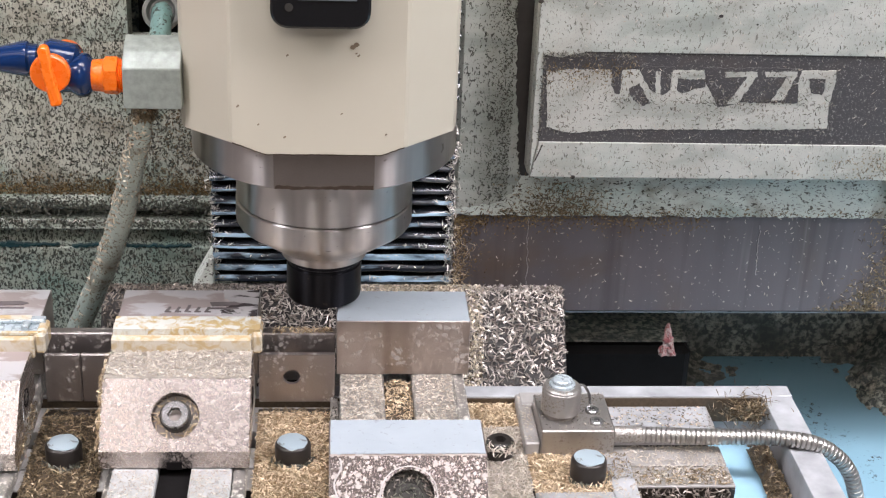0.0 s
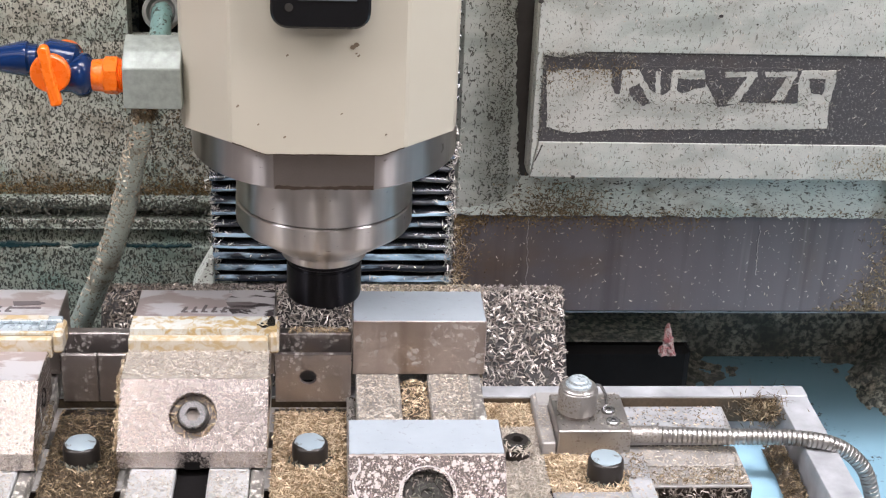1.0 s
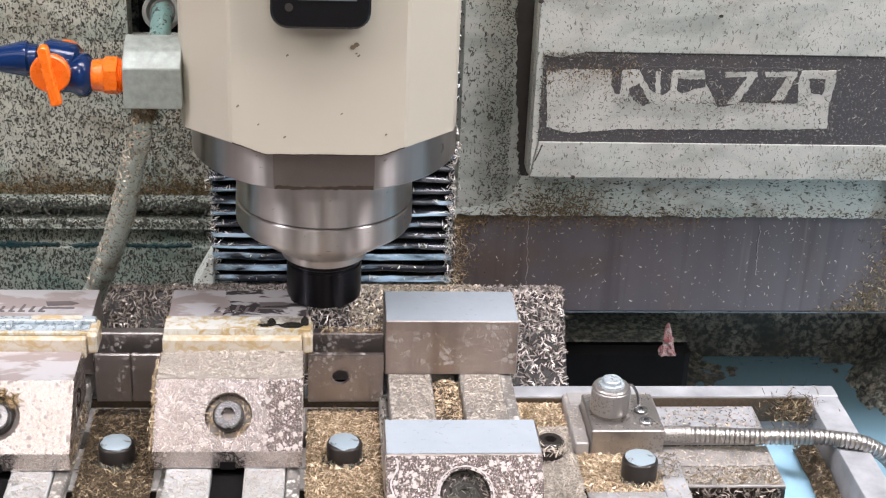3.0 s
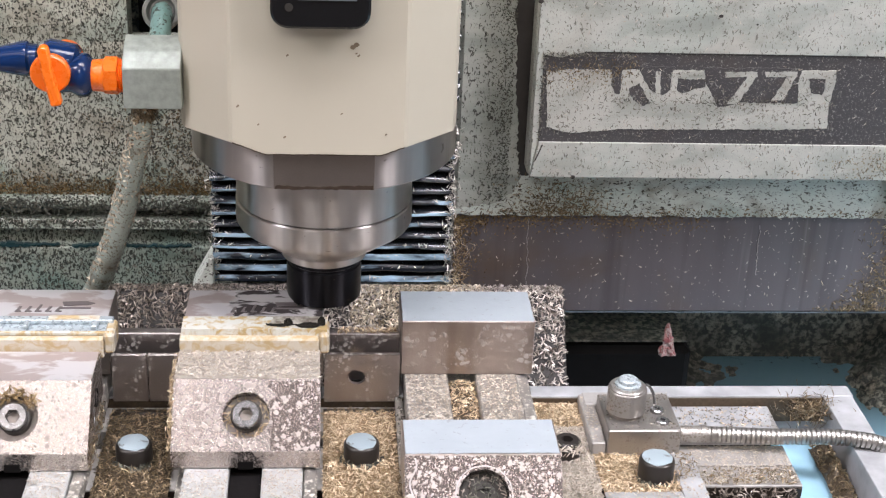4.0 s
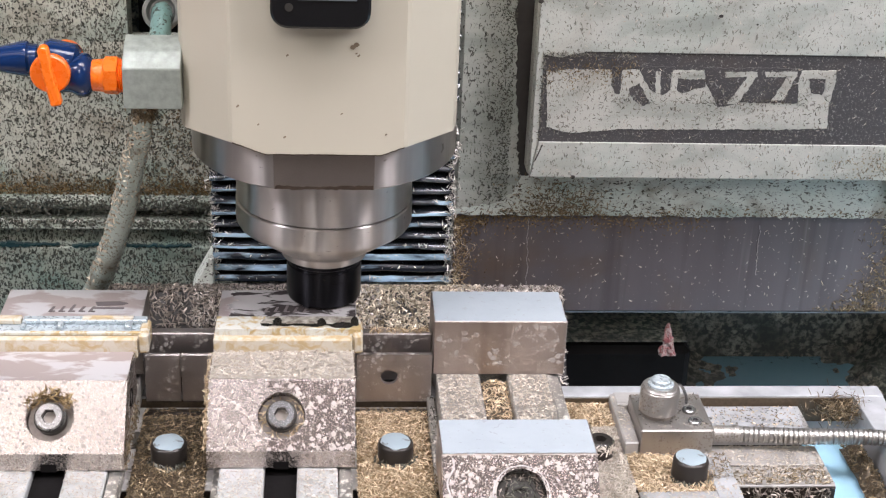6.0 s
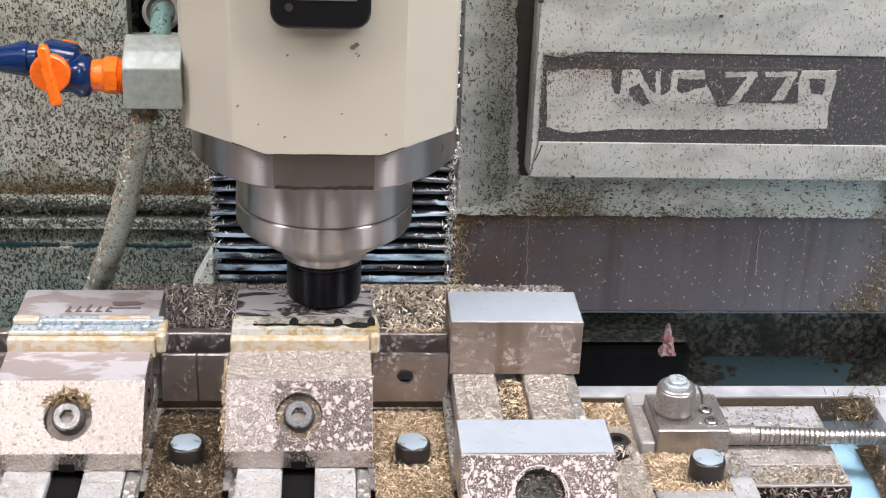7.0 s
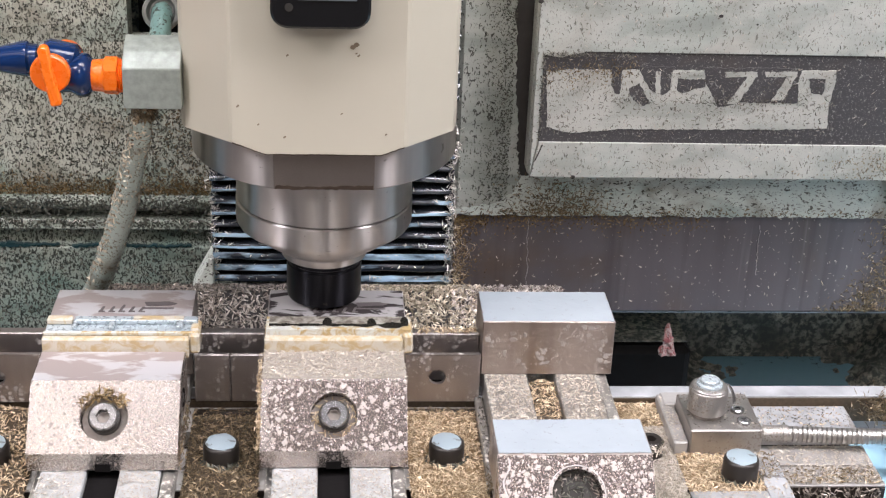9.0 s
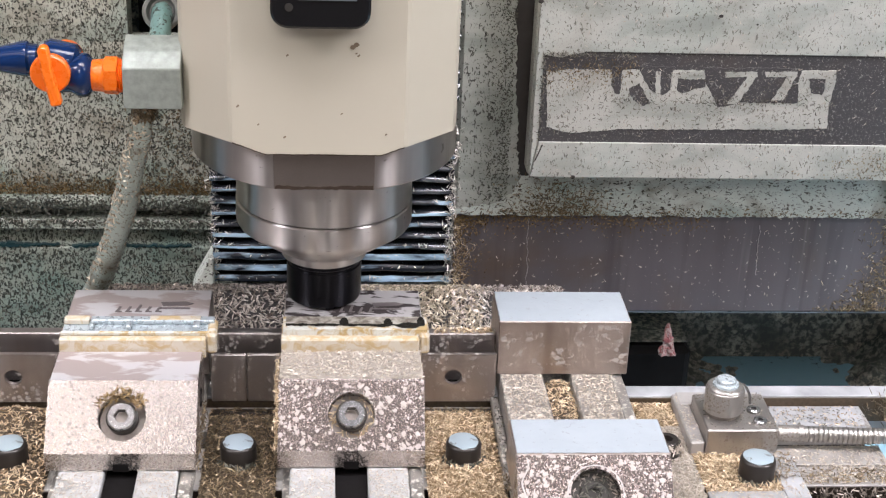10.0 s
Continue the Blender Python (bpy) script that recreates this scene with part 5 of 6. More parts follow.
def tool_setter():
    ob = thing("tool_setter", (0.18, -0.05, 0.0183), "steel tool setter with round touch button and armoured cable", "tool setter", rides=True)
    base = part("base_block", box(0.1535, 0.2065, -0.0660, -0.0140, 0.0183, 0.0392, 0.001), M_SETTER, ob, "bright machined base block")
    part("mount_plate", box(0.1450, 0.2080, -0.0138, 0.0040, 0.0183, 0.0300, 0.001), M_TABLE, ob)
    part("side_plate", box(0.1425, 0.1530, -0.0650, 0.0040, 0.0183, 0.0285, 0.001), M_TABLE, ob)
    part("foot_plate", box(0.1985, 0.2160, -0.175, -0.0664, 0.0183, 0.0205, 0.0006), M_RIM, ob, "wet pale steel foot plate")
    part("foot_plate", box(0.1440, 0.1983, -0.175, -0.1145, 0.0183, 0.0205, 0.0006), M_RIM, ob, "wet pale steel foot plate")
    part("body", lathe([(0.0116, 0.0390), (0.0116, 0.0422), (0.0134, 0.0424), (0.0142, 0.0430), (0.0142, 0.0595), (0.0138, 0.0603), (0.0134, 0.0606), (0.0134, 0.0616), (0.0124, 0.0628), (0.0092, 0.0630)], up(0.1697, -0.0415, 0), 40), M_SETTER, ob, "turned steel body", True)
    part("waist", lathe([(0.0119, 0.0390), (0.0119, 0.0400), (0.0117, 0.0404), (0.0117, 0.0421)], up(0.1697, -0.0415, 0), 32), M_BORE, ob, "darker waist under the body", True)
    part("button", lathe([(0.0096, 0.0627), (0.0094, 0.0645), (0.0072, 0.0652), (0.0070, 0.0675), (0.0060, 0.0682), (0.0001, 0.0682)], up(0.1697, -0.0415, 0), 32), M_CUT, ob, "bright touch button", True)
    for x, y in ((0.1935, -0.0395), (0.1945, -0.0550)):
        part("cap_screw", lathe([(0.0050, 0.0390), (0.0050, 0.0412), (0.0042, 0.0418), (0.0022, 0.0418), (0.0021, 0.0402)], up(x, y, 0), 20, hexed=(3, 4)), M_SCREW, ob, "", True)
    part("air_tube", tube(smooth_path([(0.181, -0.031, 0.055), (0.188, -0.027, 0.054), (0.193, -0.027, 0.046), (0.194, -0.029, 0.0388)], 5), 0.0011, 8), M_SCREW, ob, "", True)
    fx = Matrix.Translation((0.2062, -0.0546, 0.0290)) @ Euler((0, radians(90), 0)).to_matrix().to_4x4()
    part("cable_fitting", lathe([(0.0058, 0.0), (0.0062, 0.001), (0.0062, 0.017), (0.0066, 0.0175), (0.0066, 0.0215), (0.0056, 0.0225)], fx, 26), M_SETTER, ob, "bright cable fitting", True)
    pts = smooth_path([(0.2275, -0.0548, 0.0290), (0.2520, -0.0570, 0.0293), (0.2750, -0.0597, 0.0300), (0.3155, -0.0635, 0.0318), (0.3350, -0.0675, 0.0324), (0.3514, -0.0702, 0.0305), (0.3662, -0.0705, 0.0228), (0.3803, -0.0700, 0.0080), (0.3880, -0.0715, -0.0100), (0.3922, -0.0710, -0.0300), (0.3930, -0.0740, -0.0900), (0.3900, -0.08, -0.155)], 60)
    # armour: one crest every few millimetres
    keep, rad, run, last = [], [], 0.0, pts[0]
    for q in pts:
        run += (q - last).length
        last = q
        keep.append(q)
        rad.append(0.0060 - 0.0011 * max(0.0, math.cos(run * 2 * math.pi / 0.0036)) ** 4)
    part("armoured_cable", tube(keep, rad, 14), M_FLEX, ob, "ribbed armoured steel cable", True)


tool_setter()


def chip_beds():
    def bed(x0, x1, y0, y1, rise, n, mats, label, seed, z=0.0182, length=(0.0025, 0.0055)):
        extra, spot = heap(x0, x1, y0, y1, z, rise, seed)
        chips("metal_chips", ((x0 + x1) / 2, (y0 + y1) / 2, z), [spot() for _ in range(n)], mats, label, True, extra=extra, length=length)
    bed(-0.2060, -0.1545, -0.16, -0.0120, 0.0042, 3400, [M_HEAPB, M_BROWN], "brown oily chips between two vises", 1.0)
    bed(-0.0500, 0.0030, -0.16, -0.0080, 0.0062, 4600, [M_HEAP, M_GOLD], "golden chips heaped between two vises", 2.0)
    bed(0.1045, 0.1425, -0.030, 0.0030, 0.006, 1100, [M_HEAP, M_GOLD], "golden chips lying beside the vise", 3.0, length=(0.003, 0.007))
    bed(0.1045, 0.1425, -0.135, -0.030, 0.0045, 2200, [M_HEAPP, M_PALE], "pale chips lying beside the vise", 10.0)
    bed(0.1440, 0.1980, -0.116, -0.0665, 0.0040, 1700, [M_HEAP, M_GOLD], "golden chips before the tool setter", 4.0, length=(0.004, 0.008))
    bed(-0.3700, -0.3100, -0.16, -0.0010, 0.007, 2600, [M_HEAPB, M_GOLD], "golden chips beside the vise", 5.0)
    bed(0.0426, 0.0632, -0.112, 0.0030, 0.012, 1100, [M_HEAPB, M_GOLD], "golden chips filling the vise slot", 6.0, 0.0290)
    bed(0.3170, 0.3338, -0.215, -0.0250, 0.027, 1900, [M_HEAPB, M_BROWN], "brown chips banked in the table gutter", 7.0, -0.0062)
    # dark beds painted as the shade at the foot of the bars
    bed(-0.2060, -0.1545, -0.0135, -0.0010, 0.0022, 130, [M_SLUDGESHADE, M_BROWN], "brown chips on a bed painted dark for the bars' shade", 8.0)
    bed(-0.0500, 0.0050, -0.0135, -0.0010, 0.0022, 160, [M_SLUDGESHADE, M_BROWN], "brown chips on a bed painted dark for the bars' shade", 9.0)
    bed(0.0428, 0.0630, -0.050, 0.0030, 0.010, 520, [M_HEAPB, M_GOLD], "golden chips packed in the back of the vise slot", 11.0, 0.0365)
    # loose dust on the ways and on the top of the middle vise
    def dust(x0, x1, y0, y1, z, n, mat, label, **kw):
        sp = [((RNG.uniform(x0, x1), RNG.uniform(y0, y1), z + 0.0002), (RNG.gauss(0, .2), RNG.gauss(0, .2), 1)) for _ in range(n)]
        chips("metal_chips", ((x0 + x1) / 2, (y0 + y1) / 2, z), sp, [mat], label, True, **kw)
    dust(0.0036, 0.0084, -0.110, 0.0, 0.0291, 90, M_DIRTCHIP, "dull chips on the vise rail", lift=0.2, length=(0.0015, 0.004))
    dust(0.011, 0.041, -0.112, 0.002, 0.0453, 1500, M_PALE, "pale chips on the vise way", lift=0.15, length=(0.0015, 0.004))
    dust(0.065, 0.093, -0.112, 0.002, 0.0453, 1500, M_PALE, "pale chips on the vise way", lift=0.15, length=(0.0015, 0.004))
    dust(-0.1525, -0.0530, -0.0625, -0.0240, 0.0803, 1100, M_PALE, "pale chips on the moving jaw", lift=0.12, length=(0.0022, 0.0048), width=0.0009)
    for u0, u1 in ((-0.1440, -0.1145), (-0.0910, -0.0645), (-0.3000, -0.2705), (-0.2470, -0.2205)):
        dust(u0, u1, -0.150, -0.101, 0.0303, 480, M_FROST, "pale chips on the bed front", lift=0.08, length=(0.0012, 0.0034))
    dust(-0.1525, -0.0530, -0.0625, -0.0240, 0.0804, 700, M_FROST, "frosty fine chips on the moving jaw", lift=0.1, length=(0.0014, 0.0034))
    dust(0.215, 0.285, -0.104, -0.054, 0.0180, 900, M_PALE, "pale chips on the table end", lift=0.12, length=(0.002, 0.004))
    dust(0.210, 0.285, -0.030, 0.001, 0.0180, 160, M_GOLD, "golden chips on the table end", lift=0.12, length=(0.002, 0.004))
    dust(0.210, 0.285, -0.104, -0.0825, 0.0182, 420, M_BROWN, "brown chips on the table end", lift=0.2, length=(0.002, 0.005))
    dust(0.210, 0.285, -0.0815, -0.0775, 0.0150, 260, M_BROWN, "brown chips in the table groove", lift=0.3, length=(0.002, 0.005))
    dust(0.212, 0.290, -0.030, 0.001, 0.0181, 260, M_DIRTCHIP, "dull chips on the table end", lift=0.12, length=(0.001, 0.003))
    dust(0.1450, 0.1980, -0.150, -0.115, 0.0206, 420, M_PALE, "pale chips on the setter's foot plate", lift=0.15, length=(0.0015, 0.004))
    dust(0.1990, 0.2155, -0.150, -0.068, 0.0206, 160, M_PALE, "pale chips on the setter's foot plate", lift=0.15, length=(0.0015, 0.004))
    dust(0.1990, 0.2155, -0.100, -0.068, 0.0206, 130, M_BROWN, "brown chips on the setter's foot plate", lift=0.2, length=(0.002, 0.005))
    sp = [((RNG.uniform(0.150, 0.285), -0.1062, RNG.uniform(0.004, 0.0165)), (0, -1, 0.3)) for _ in range(420)]
    chips("metal_chips", (0.22, -0.106, 0.01), sp, [M_APRONDARK], "oily chips hanging on the table slot's wall", True, lift=0.5, length=(0.002, 0.006), width=0.001)
    dust(0.1432, 0.1526, -0.064, 0.003, 0.0285, 150, M_PALE, "pale chips on the setter's side plate", lift=0.15, length=(0.0012, 0.003))
    dust(0.1555, 0.2055, -0.065, -0.0145, 0.0392, 110, M_DIRTCHIP, "dull chips on the setter block", lift=0.12, length=(0.001, 0.0028))
    dust(0.1555, 0.2055, -0.065, -0.0145, 0.0392, 70, M_PALE, "pale chips on the setter block", lift=0.12, length=(0.001, 0.0028))
    sp = []
    for _ in range(620):
        sp.append(((0.320 + RNG.gauss(0, 0.010), -0.010 + RNG.gauss(0, 0.007), 0.016 + abs(RNG.gauss(0, 0.008))), (RNG.gauss(0, 1), RNG.gauss(0, 1), 1)))
    chips("metal_chips", (0.318, -0.01, 0.0), sp, [M_BROWN], "tuft of brown stringy chips in the gutter", True, length=(0.004, 0.009), lift=0.7, width=0.0006)
    sp = []
    for _ in range(120):
        a = RNG.uniform(0.5, 2.8)
        r = RNG.uniform(0.011, 0.020)
        u, v = r * math.cos(a), r * math.sin(a)
        sp.append(((-0.2587 + u, -0.0832 + v * 0.707, 0.0625 + v * 0.707), (0, -1, 1)))
    chips("metal_chips", (-0.2587, -0.083, 0.062), sp, [M_RUSTY], "stringy chips round the vise screw", True, length=(0.003, 0.008), width=0.0006)
    for cx, cy, cz, n, mat in ((-0.1027, -0.0810, 0.0620, 110, M_GOLD), (0.0529, -0.1740, 0.0600, 90, M_BLACKCHIP), (0.0529, -0.1740, 0.0600, 110, M_APRONDARK)):
        sp = []
        for _ in range(n):
            a, r = RNG.uniform(0, 6.28), RNG.uniform(0.0100 if n == 110 else 0.002, 0.0155)
            d = -0.0075 if n == 110 else -0.005
            u, v = r * math.cos(a), r * math.sin(a)
            sp.append(((cx + u, cy + v * 0.707 - d * 0.707, cz + v * 0.707 + d * 0.707), (0, -1, 1)))
        chips("metal_chips", (cx, cy, cz), sp, [mat], "chips packed into the screw bore", True, length=(0.002, 0.005))
    sp = []
    for _ in range(210):
        q = RNG.random()
        sp.append(((-0.1538 + RNG.gauss(0, 0.0008), -0.0632 - 0.0355 * q + 0.0355 * RNG.random() ** 6, 0.0800 - 0.0355 * q), (-1, -0.4, 0.6)))
    for _ in range(120):
        sp.append(((-0.1540 + RNG.gauss(0, 0.0010), RNG.uniform(-0.063, -0.026), RNG.uniform(0.070, 0.0812)), (-1, -0.2, 0.7)))
    chips("metal_chips", (-0.1538, -0.06, 0.07), sp, [M_GOLD], "golden chips fringing the vise edge", True, length=(0.003, 0.006), lift=0.4, width=0.0007)
    dust(-0.040, 0.004, 0.0168, 0.0255, 0.0729, 170, M_GOLD, "golden chips along the spacer bar", lift=0.3, length=(0.003, 0.006))
    sp = []
    for _ in range(1150):
        z = 0.008 + 0.088 * RNG.random() ** 1.7
        x = 0.500 + RNG.gauss(0, 0.013) - 0.050 * RNG.random() * max(0.0, 1 - z / 0.045) - 0.012 * RNG.random()
        sp.append(((x, 0.1828, z), (0, -1, 0)))
    chips("metal_chips", (0.47, 0.183, 0.05), sp[:160], [M_GOLD], "golden chips stuck to the splash plate end", lift=0.15, length=(0.002, 0.005))
    sp = sp[160:]
    chips("metal_chips", (0.47, 0.183, 0.05), sp, [M_BROWN], "brown chips stuck to the splash plate end", lift=0.15, length=(0.002, 0.005))
    sp = [((0.108 + abs(RNG.gauss(0, 0.006)), 0.1825, RNG.uniform(0.02, 0.09)), (0, -1, 0)) for _ in range(170)]
    chips("metal_chips", (0.11, 0.183, 0.05), sp, [M_GOLD], "stringy golden chips beside the way cover", lift=0.5, length=(0.003, 0.008), width=0.0005)
    for bx, by, br, z, mat in ((-0.1811, -0.0730, 0.0141, 0.0203, M_BROWN), (-0.0230, -0.0725, 0.0141, 0.0205, M_GOLD), (0.1829, -0.0966, 0.0142, 0.0195, M_GOLD), (0.1235, -0.0690, 0.0085, 0.0300, M_PALE)):
        sp = []
        for _ in range(150):
            a, r = RNG.uniform(0, 6.28), br + abs(RNG.gauss(0, 0.0022))
            sp.append(((bx + r * math.cos(a), by + r * math.sin(a), z + RNG.uniform(-0.002, 0.0035)), (math.cos(a), math.sin(a), 0.8)))
        chips("metal_chips", (bx, by, z), sp, [mat], "chips banked round the bolt", True, length=(0.003, 0.008), lift=0.5, width=0.0008)
        sp = [((bx + (br + RNG.uniform(-0.001, 0.001)) * math.cos(a), by + (br + RNG.uniform(-0.001, 0.001)) * math.sin(a), z + RNG.uniform(-0.001, 0.0035)), (math.cos(a), math.sin(a), 0.6)) for a in [RNG.uniform(3.3, 6.1) for _ in range(90)]]
        chips("metal_chips", (bx, by, z), sp, [M_BLACKCHIP], "black oily chips round the bolt", True, length=(0.002, 0.006), lift=0.4, width=0.0012)
    for vx, y0, y1, n in ((-0.1536, -0.100, -0.030, 260), (-0.2076, -0.100, -0.030, 160), (0.0018, -0.190, -0.120, 120)):
        sp = [((vx + RNG.gauss(0, 0.0009), RNG.uniform(y0, y1), RNG.uniform(0.030, 0.046)), (RNG.choice((-1, 1)), -0.4, 0.6)) for _ in range(n)]
        chips("metal_chips", (vx, (y0 + y1) / 2, 0.03), sp, [M_BROWN], "brown chips clinging to the vise cheek", True, length=(0.003, 0.006))
    sp = [((0.195 + RNG.gauss(0, 0.022), 0.1794, 0.100 + abs(RNG.gauss(0, 0.016))), (0, -1, 0)) for _ in range(900)]
    sp += [((RNG.uniform(0.11, 0.5), 0.1794, 0.0995 + abs(RNG.gauss(0, 0.004))), (0, -1, 0)) for _ in range(420)]
    sp = [q for q in sp if q[0][2] < 0.139]
    chips("metal_chips", (0.2, 0.179, 0.1), sp, [M_BROWN], "brown chips gathered along the column foot", lift=0.15, length=(0.0015, 0.004))
    # brown grime of fine chips on the plate, the cover and the guard beside the way cover
    sp = [((0.107 + 0.22 * RNG.random() ** 1.8, 0.1827, 0.0975 - abs(RNG.gauss(0, 0.007))), (0, -1, 0)) for _ in range(900)]
    sp += [((0.107 + abs(RNG.gauss(0, 0.012)), 0.1827, RNG.uniform(0.012, 0.097)), (0, -1, 0)) for _ in range(420)]
    chips("metal_chips", (0.17, 0.183, 0.09), sp, [M_RUSTY], "rusty fine chips along the splash plate's top", lift=0.1, length=(0.001, 0.0032), width=0.0007)
    sp = [((0.495 - abs(RNG.gauss(0, 0.040)), 0.1497, RNG.uniform(0.147, 0.168)), (0, -1, 0)) for _ in range(420)]
    sp += [((RNG.uniform(0.172, 0.245), 0.1500, 0.236 + RNG.gauss(0, 0.005)), (0, -1, 0)) for _ in range(260)]
    chips("metal_chips", (0.40, 0.15, 0.18), sp, [M_BROWN], "brown fine chips on the cast cover", lift=0.1, length=(0.001, 0.003), width=0.0007)
    sp = [((-0.090 - abs(RNG.gauss(0, 0.045)), 0.2594, RNG.uniform(0.085, 0.215)), (0, -1, 0)) for _ in range(1100)]
    chips("metal_chips", (-0.12, 0.26, 0.13), sp, [M_BROWN], "brown fine chips on the guard beside the way cover", lift=0.1, length=(0.0012, 0.0032), width=0.0010)
    # splatter that stays on the machine
    for u0, u1, n, mat, lab in ((-0.183, -0.085, 1500, M_APRONDARK, "dark oily chips on the black apron"), (-0.110, 0.045, 2300, M_APRONCHIP, "silver chips littering the black apron"),
                                (0.020, 0.130, 3000, M_APRONGOLD, "straw-coloured fresh chips on the black apron"), (0.105, 0.1995, 1500, M_APRONCHIP, "long silver chips on the black apron")):
        sp = []
        for _ in range(n):
            t = RNG.random() ** (1.0 if u1 < 0.19 else 1.35)
            sp.append(((RNG.uniform(u0, u1), 0.150 - 0.052 * t, 0.0418 - 0.0698 * t), (0, -0.8, 0.6)))
        for _ in range(n // 3):
            sp.append(((RNG.uniform(u0, u1), RNG.uniform(0.150, 0.161), 0.0410), (0, 0, 1)))
        chips("metal_chips", ((u0 + u1) / 2, 0.13, 0.0), sp, [mat], lab, lift=0.4, length=(0.0035, 0.0072), width=0.0011)
    sp = [((RNG.uniform(0.108, 0.48), 0.1828, RNG.uniform(0.008, 0.097)), (0, -1, 0)) for _ in range(230)]
    chips("metal_chips", (0.3, 0.183, 0.05), sp, [M_PALE], "small pale chips stuck to the splash plate", lift=0.1, length=(0.0012, 0.0034))
    sp = [((RNG.uniform(0.165, 0.49), 0.1500, RNG.choice((RNG.uniform(0.146, 0.176), RNG.uniform(0.253, 0.31)))), (0, -1, 0)) for _ in range(220)]
    chips("metal_chips", (0.3, 0.15, 0.2), sp, [M_DIRTCHIP], "small dull chips stuck to the cast cover", lift=0.1, length=(0.002, 0.005), width=0.0006)
    sp = [((RNG.uniform(0.174, 0.41), 0.1501, RNG.uniform(0.184, 0.238)), (0, -1, 0)) for _ in range(330)]
    sp += [((RNG.uniform(0.168, 0.24), 0.1497, 0.2505 + RNG.gauss(0, 0.0012)), (0, -1, 0.2)) for _ in range(150)]
    sp += [((0.1690 + RNG.gauss(0, 0.0008), 0.1497, RNG.uniform(0.178, 0.25)), (0, -1, 0.2)) for _ in range(110)]
    sp += [((RNG.uniform(0.22, 0.41), 0.1500, 0.213 + RNG.gauss(0, 0.002)), (0, -1, 0.2)) for _ in range(150)]
    chips("metal_chips", (0.3, 0.15, 0.21), sp, [M_DIRTCHIP], "dull chips clinging to the worn nameplate", lift=0.15, length=(0.0015, 0.004), width=0.0006)
    sp = [((RNG.uniform(0.165, 0.49), 0.1500, RNG.choice((RNG.uniform(0.146, 0.176), RNG.uniform(0.253, 0.31), RNG.uniform(0.18, 0.25)))), (0, -1, 0)) for _ in range(260)]
    chips("metal_chips", (0.3, 0.15, 0.2), sp, [M_PALE], "small bright chips stuck to the cast cover", lift=0.2, length=(0.002, 0.004), width=0.0005)
    sp = [((RNG.uniform(-0.40, -0.09), 0.2596, RNG.uniform(0.082, 0.22)), (0, -1, 0)) for _ in range(900)]
    sp += [((RNG.uniform(-0.40, -0.09), 0.2496, RNG.uniform(-0.05, 0.032)), (0, -1, 0)) for _ in range(600)]
    sp += [((RNG.uniform(-0.40, -0.17), 0.2596, RNG.uniform(0.22, 0.30)), (0, -1, 0)) for _ in range(400)]
    chips("metal_chips", (-0.25, 0.26, 0.1), sp, [M_DIRTCHIP], "small dull chips stuck to the guard sheet", lift=0.1, length=(0.0015, 0.0036), width=0.001)
    sp = [((RNG.uniform(-0.40, -0.09), 0.2596, RNG.uniform(0.082, 0.22)), (RNG.gauss(0, .1), -1, 0)) for _ in range(3000)]
    sp += [((RNG.uniform(-0.40, -0.09), 0.2496, RNG.uniform(-0.05, 0.032)), (0, -1, 0)) for _ in range(1300)]
    sp += [((RNG.uniform(-0.40, -0.17), 0.2596, RNG.uniform(0.22, 0.31)), (0, -1, 0)) for _ in range(1300)]
    sp += [((-0.40 + 0.31 * RNG.random() ** 1.5, 0.2490, RNG.choice((0.056, 0.075, 0.075)) + RNG.gauss(0, 0.004)), (0, -1, 0.2)) for _ in range(3000)]
    chips("metal_chips", (-0.25, 0.26, 0.1), sp, [M_BLACKCHIP], "black oily chips stuck all over the guard sheet", lift=0.06, length=(0.0014, 0.0034), width=0.0013)
    sp = [((0.150 - abs(RNG.gauss(0, 0.012)), 0.1794, RNG.uniform(0.112, 0.31)), (0, -1, 0)) for _ in range(1200)]
    chips("metal_chips", (0.15, 0.179, 0.2), sp, [M_BLACKCHIP], "black grime chips beside the cover's painted shadow", lift=0.1, length=(0.0008, 0.0026), width=0.0007)
    sp = [((RNG.uniform(-0.40, -0.09), 0.2596, 0.081 + abs(RNG.gauss(0, 0.008))), (0, -1, 0)) for _ in range(2200)]
    chips("metal_chips", (-0.25, 0.26, 0.085), sp, [M_RUSTY], "rusty brown chips above the guard rib", lift=0.25, length=(0.002, 0.005))
    sp = [((RNG.uniform(-0.40, -0.09), RNG.uniform(0.250, 0.262), 0.0785 + RNG.uniform(0, 0.003)), (0, -0.5, 1)) for _ in range(70)]
    sp += [((RNG.uniform(-0.40, -0.09), 0.2485, 0.0595), (0, -0.8, 0.6)) for _ in range(60)]
    chips("metal_chips", (-0.25, 0.25, 0.07), sp, [M_SILVER], "bright chips lying along the guard rib", lift=0.3, length=(0.002, 0.005))
    sp = []
    for _ in range(520):
        k = RNG.randrange(0, 14)
        side = RNG.choice((-0.0935, 0.1030, 0.1030))
        sp.append(((side + RNG.gauss(0, 0.0022), RNG.uniform(0.167, 0.172), RNG.uniform(0.040, 0.18)), (RNG.gauss(0, 1), -0.9, 0.5)))
    for _ in range(260):
        k = RNG.randrange(0, 14)
        sp.append(((RNG.uniform(-0.09, 0.10), 0.1700, 0.0385 + k * 0.0102 + 0.0052), (0, -0.5, 0.8)))
    chips("metal_chips", (0, 0.17, 0.1), sp, [M_SILVER], "silver chips caught on the way cover edges", lift=0.4, length=(0.003, 0.006))


chip_beds()


# ---- movement ----
SPEED = 0.012019


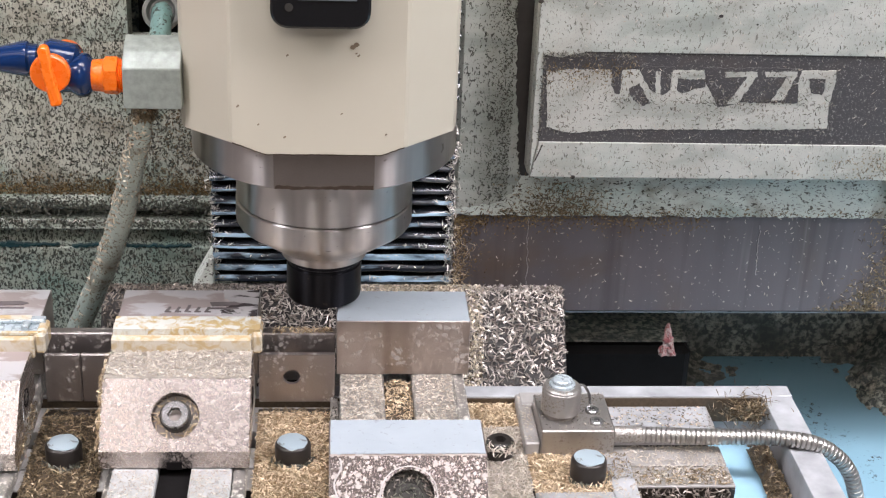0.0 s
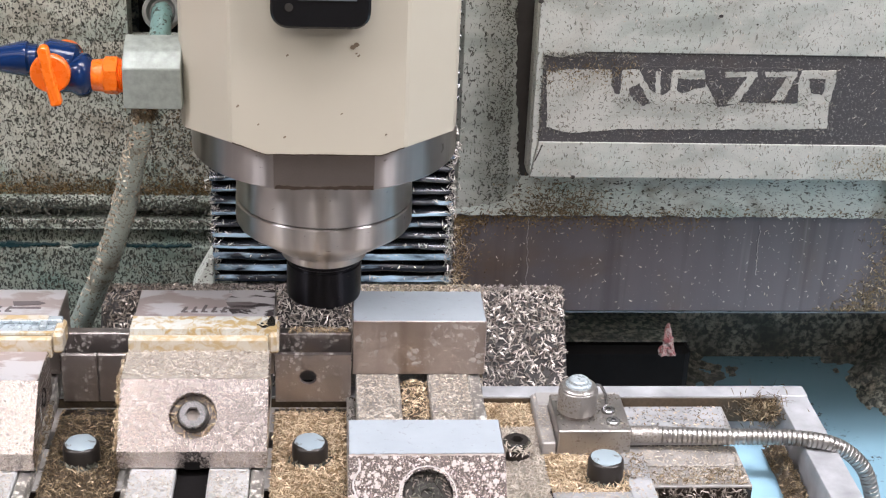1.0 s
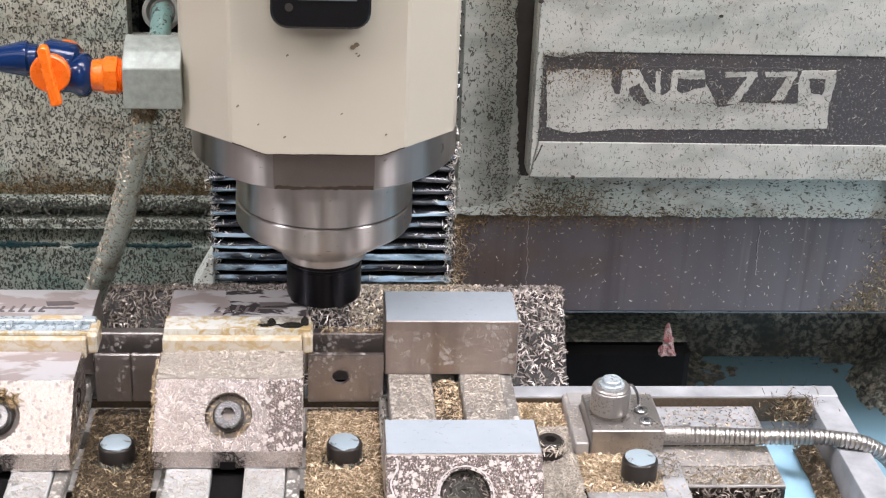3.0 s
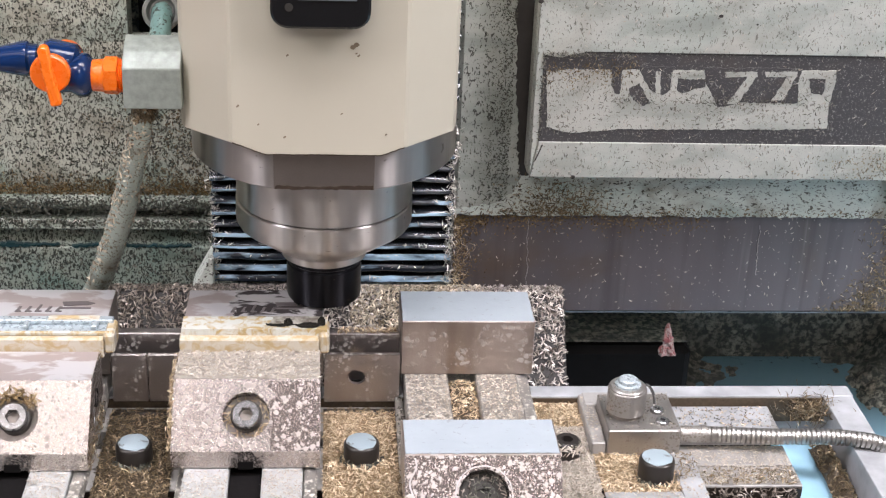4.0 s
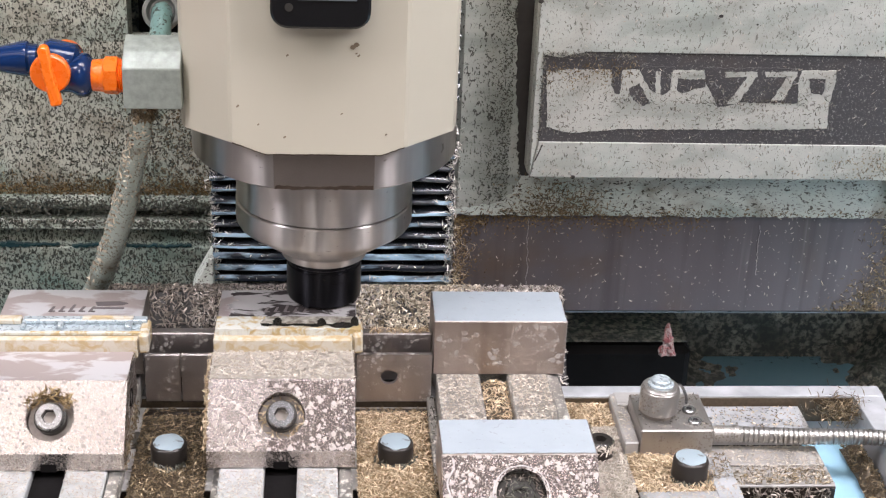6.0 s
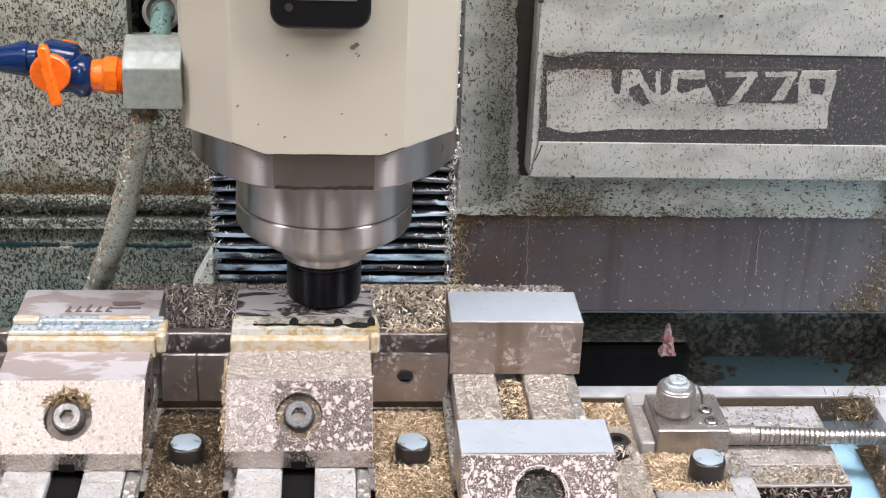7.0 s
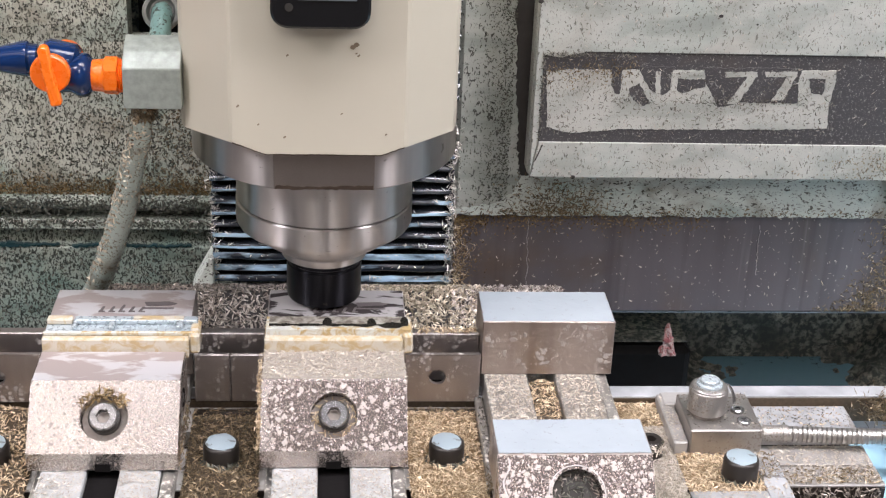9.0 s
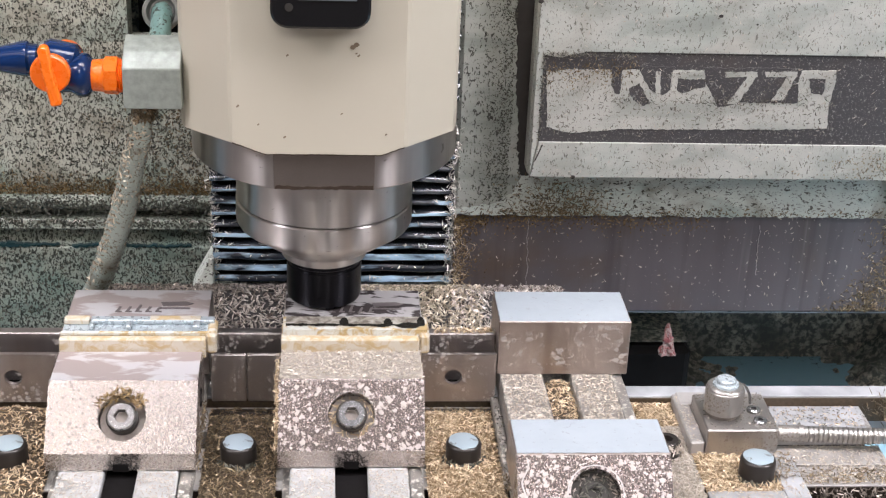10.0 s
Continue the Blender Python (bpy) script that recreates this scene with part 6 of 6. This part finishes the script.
def motions():
    times = [0.0, 0.1, 0.2] + [0.5 * k for k in range(1, 20)] + [9.8, 9.9, 10.0]
    for ob, at in RIDERS:
        walk(ob, [(t, Matrix.Translation(at + Vector((SPEED * t, 0, 0)))) for t in times])
    for ob, t, low in WETTING:
        if t < 0.3:
            continue
        t = min(9.5, t)
        walk(ob, [(0.0, Matrix.Translation(low)), (t - 0.3, Matrix.Translation(low)), (t + 0.3, Matrix.Translation((0, 0, 0))), (10.0, Matrix.Translation((0, 0, 0)))])
    walk(CUTTER, [(0.1 * k, Matrix.Translation((AX, AY, 0.0925)) @ Euler((0, 0, radians(-80 * k))).to_matrix().to_4x4()) for k in range(101)])


motions()
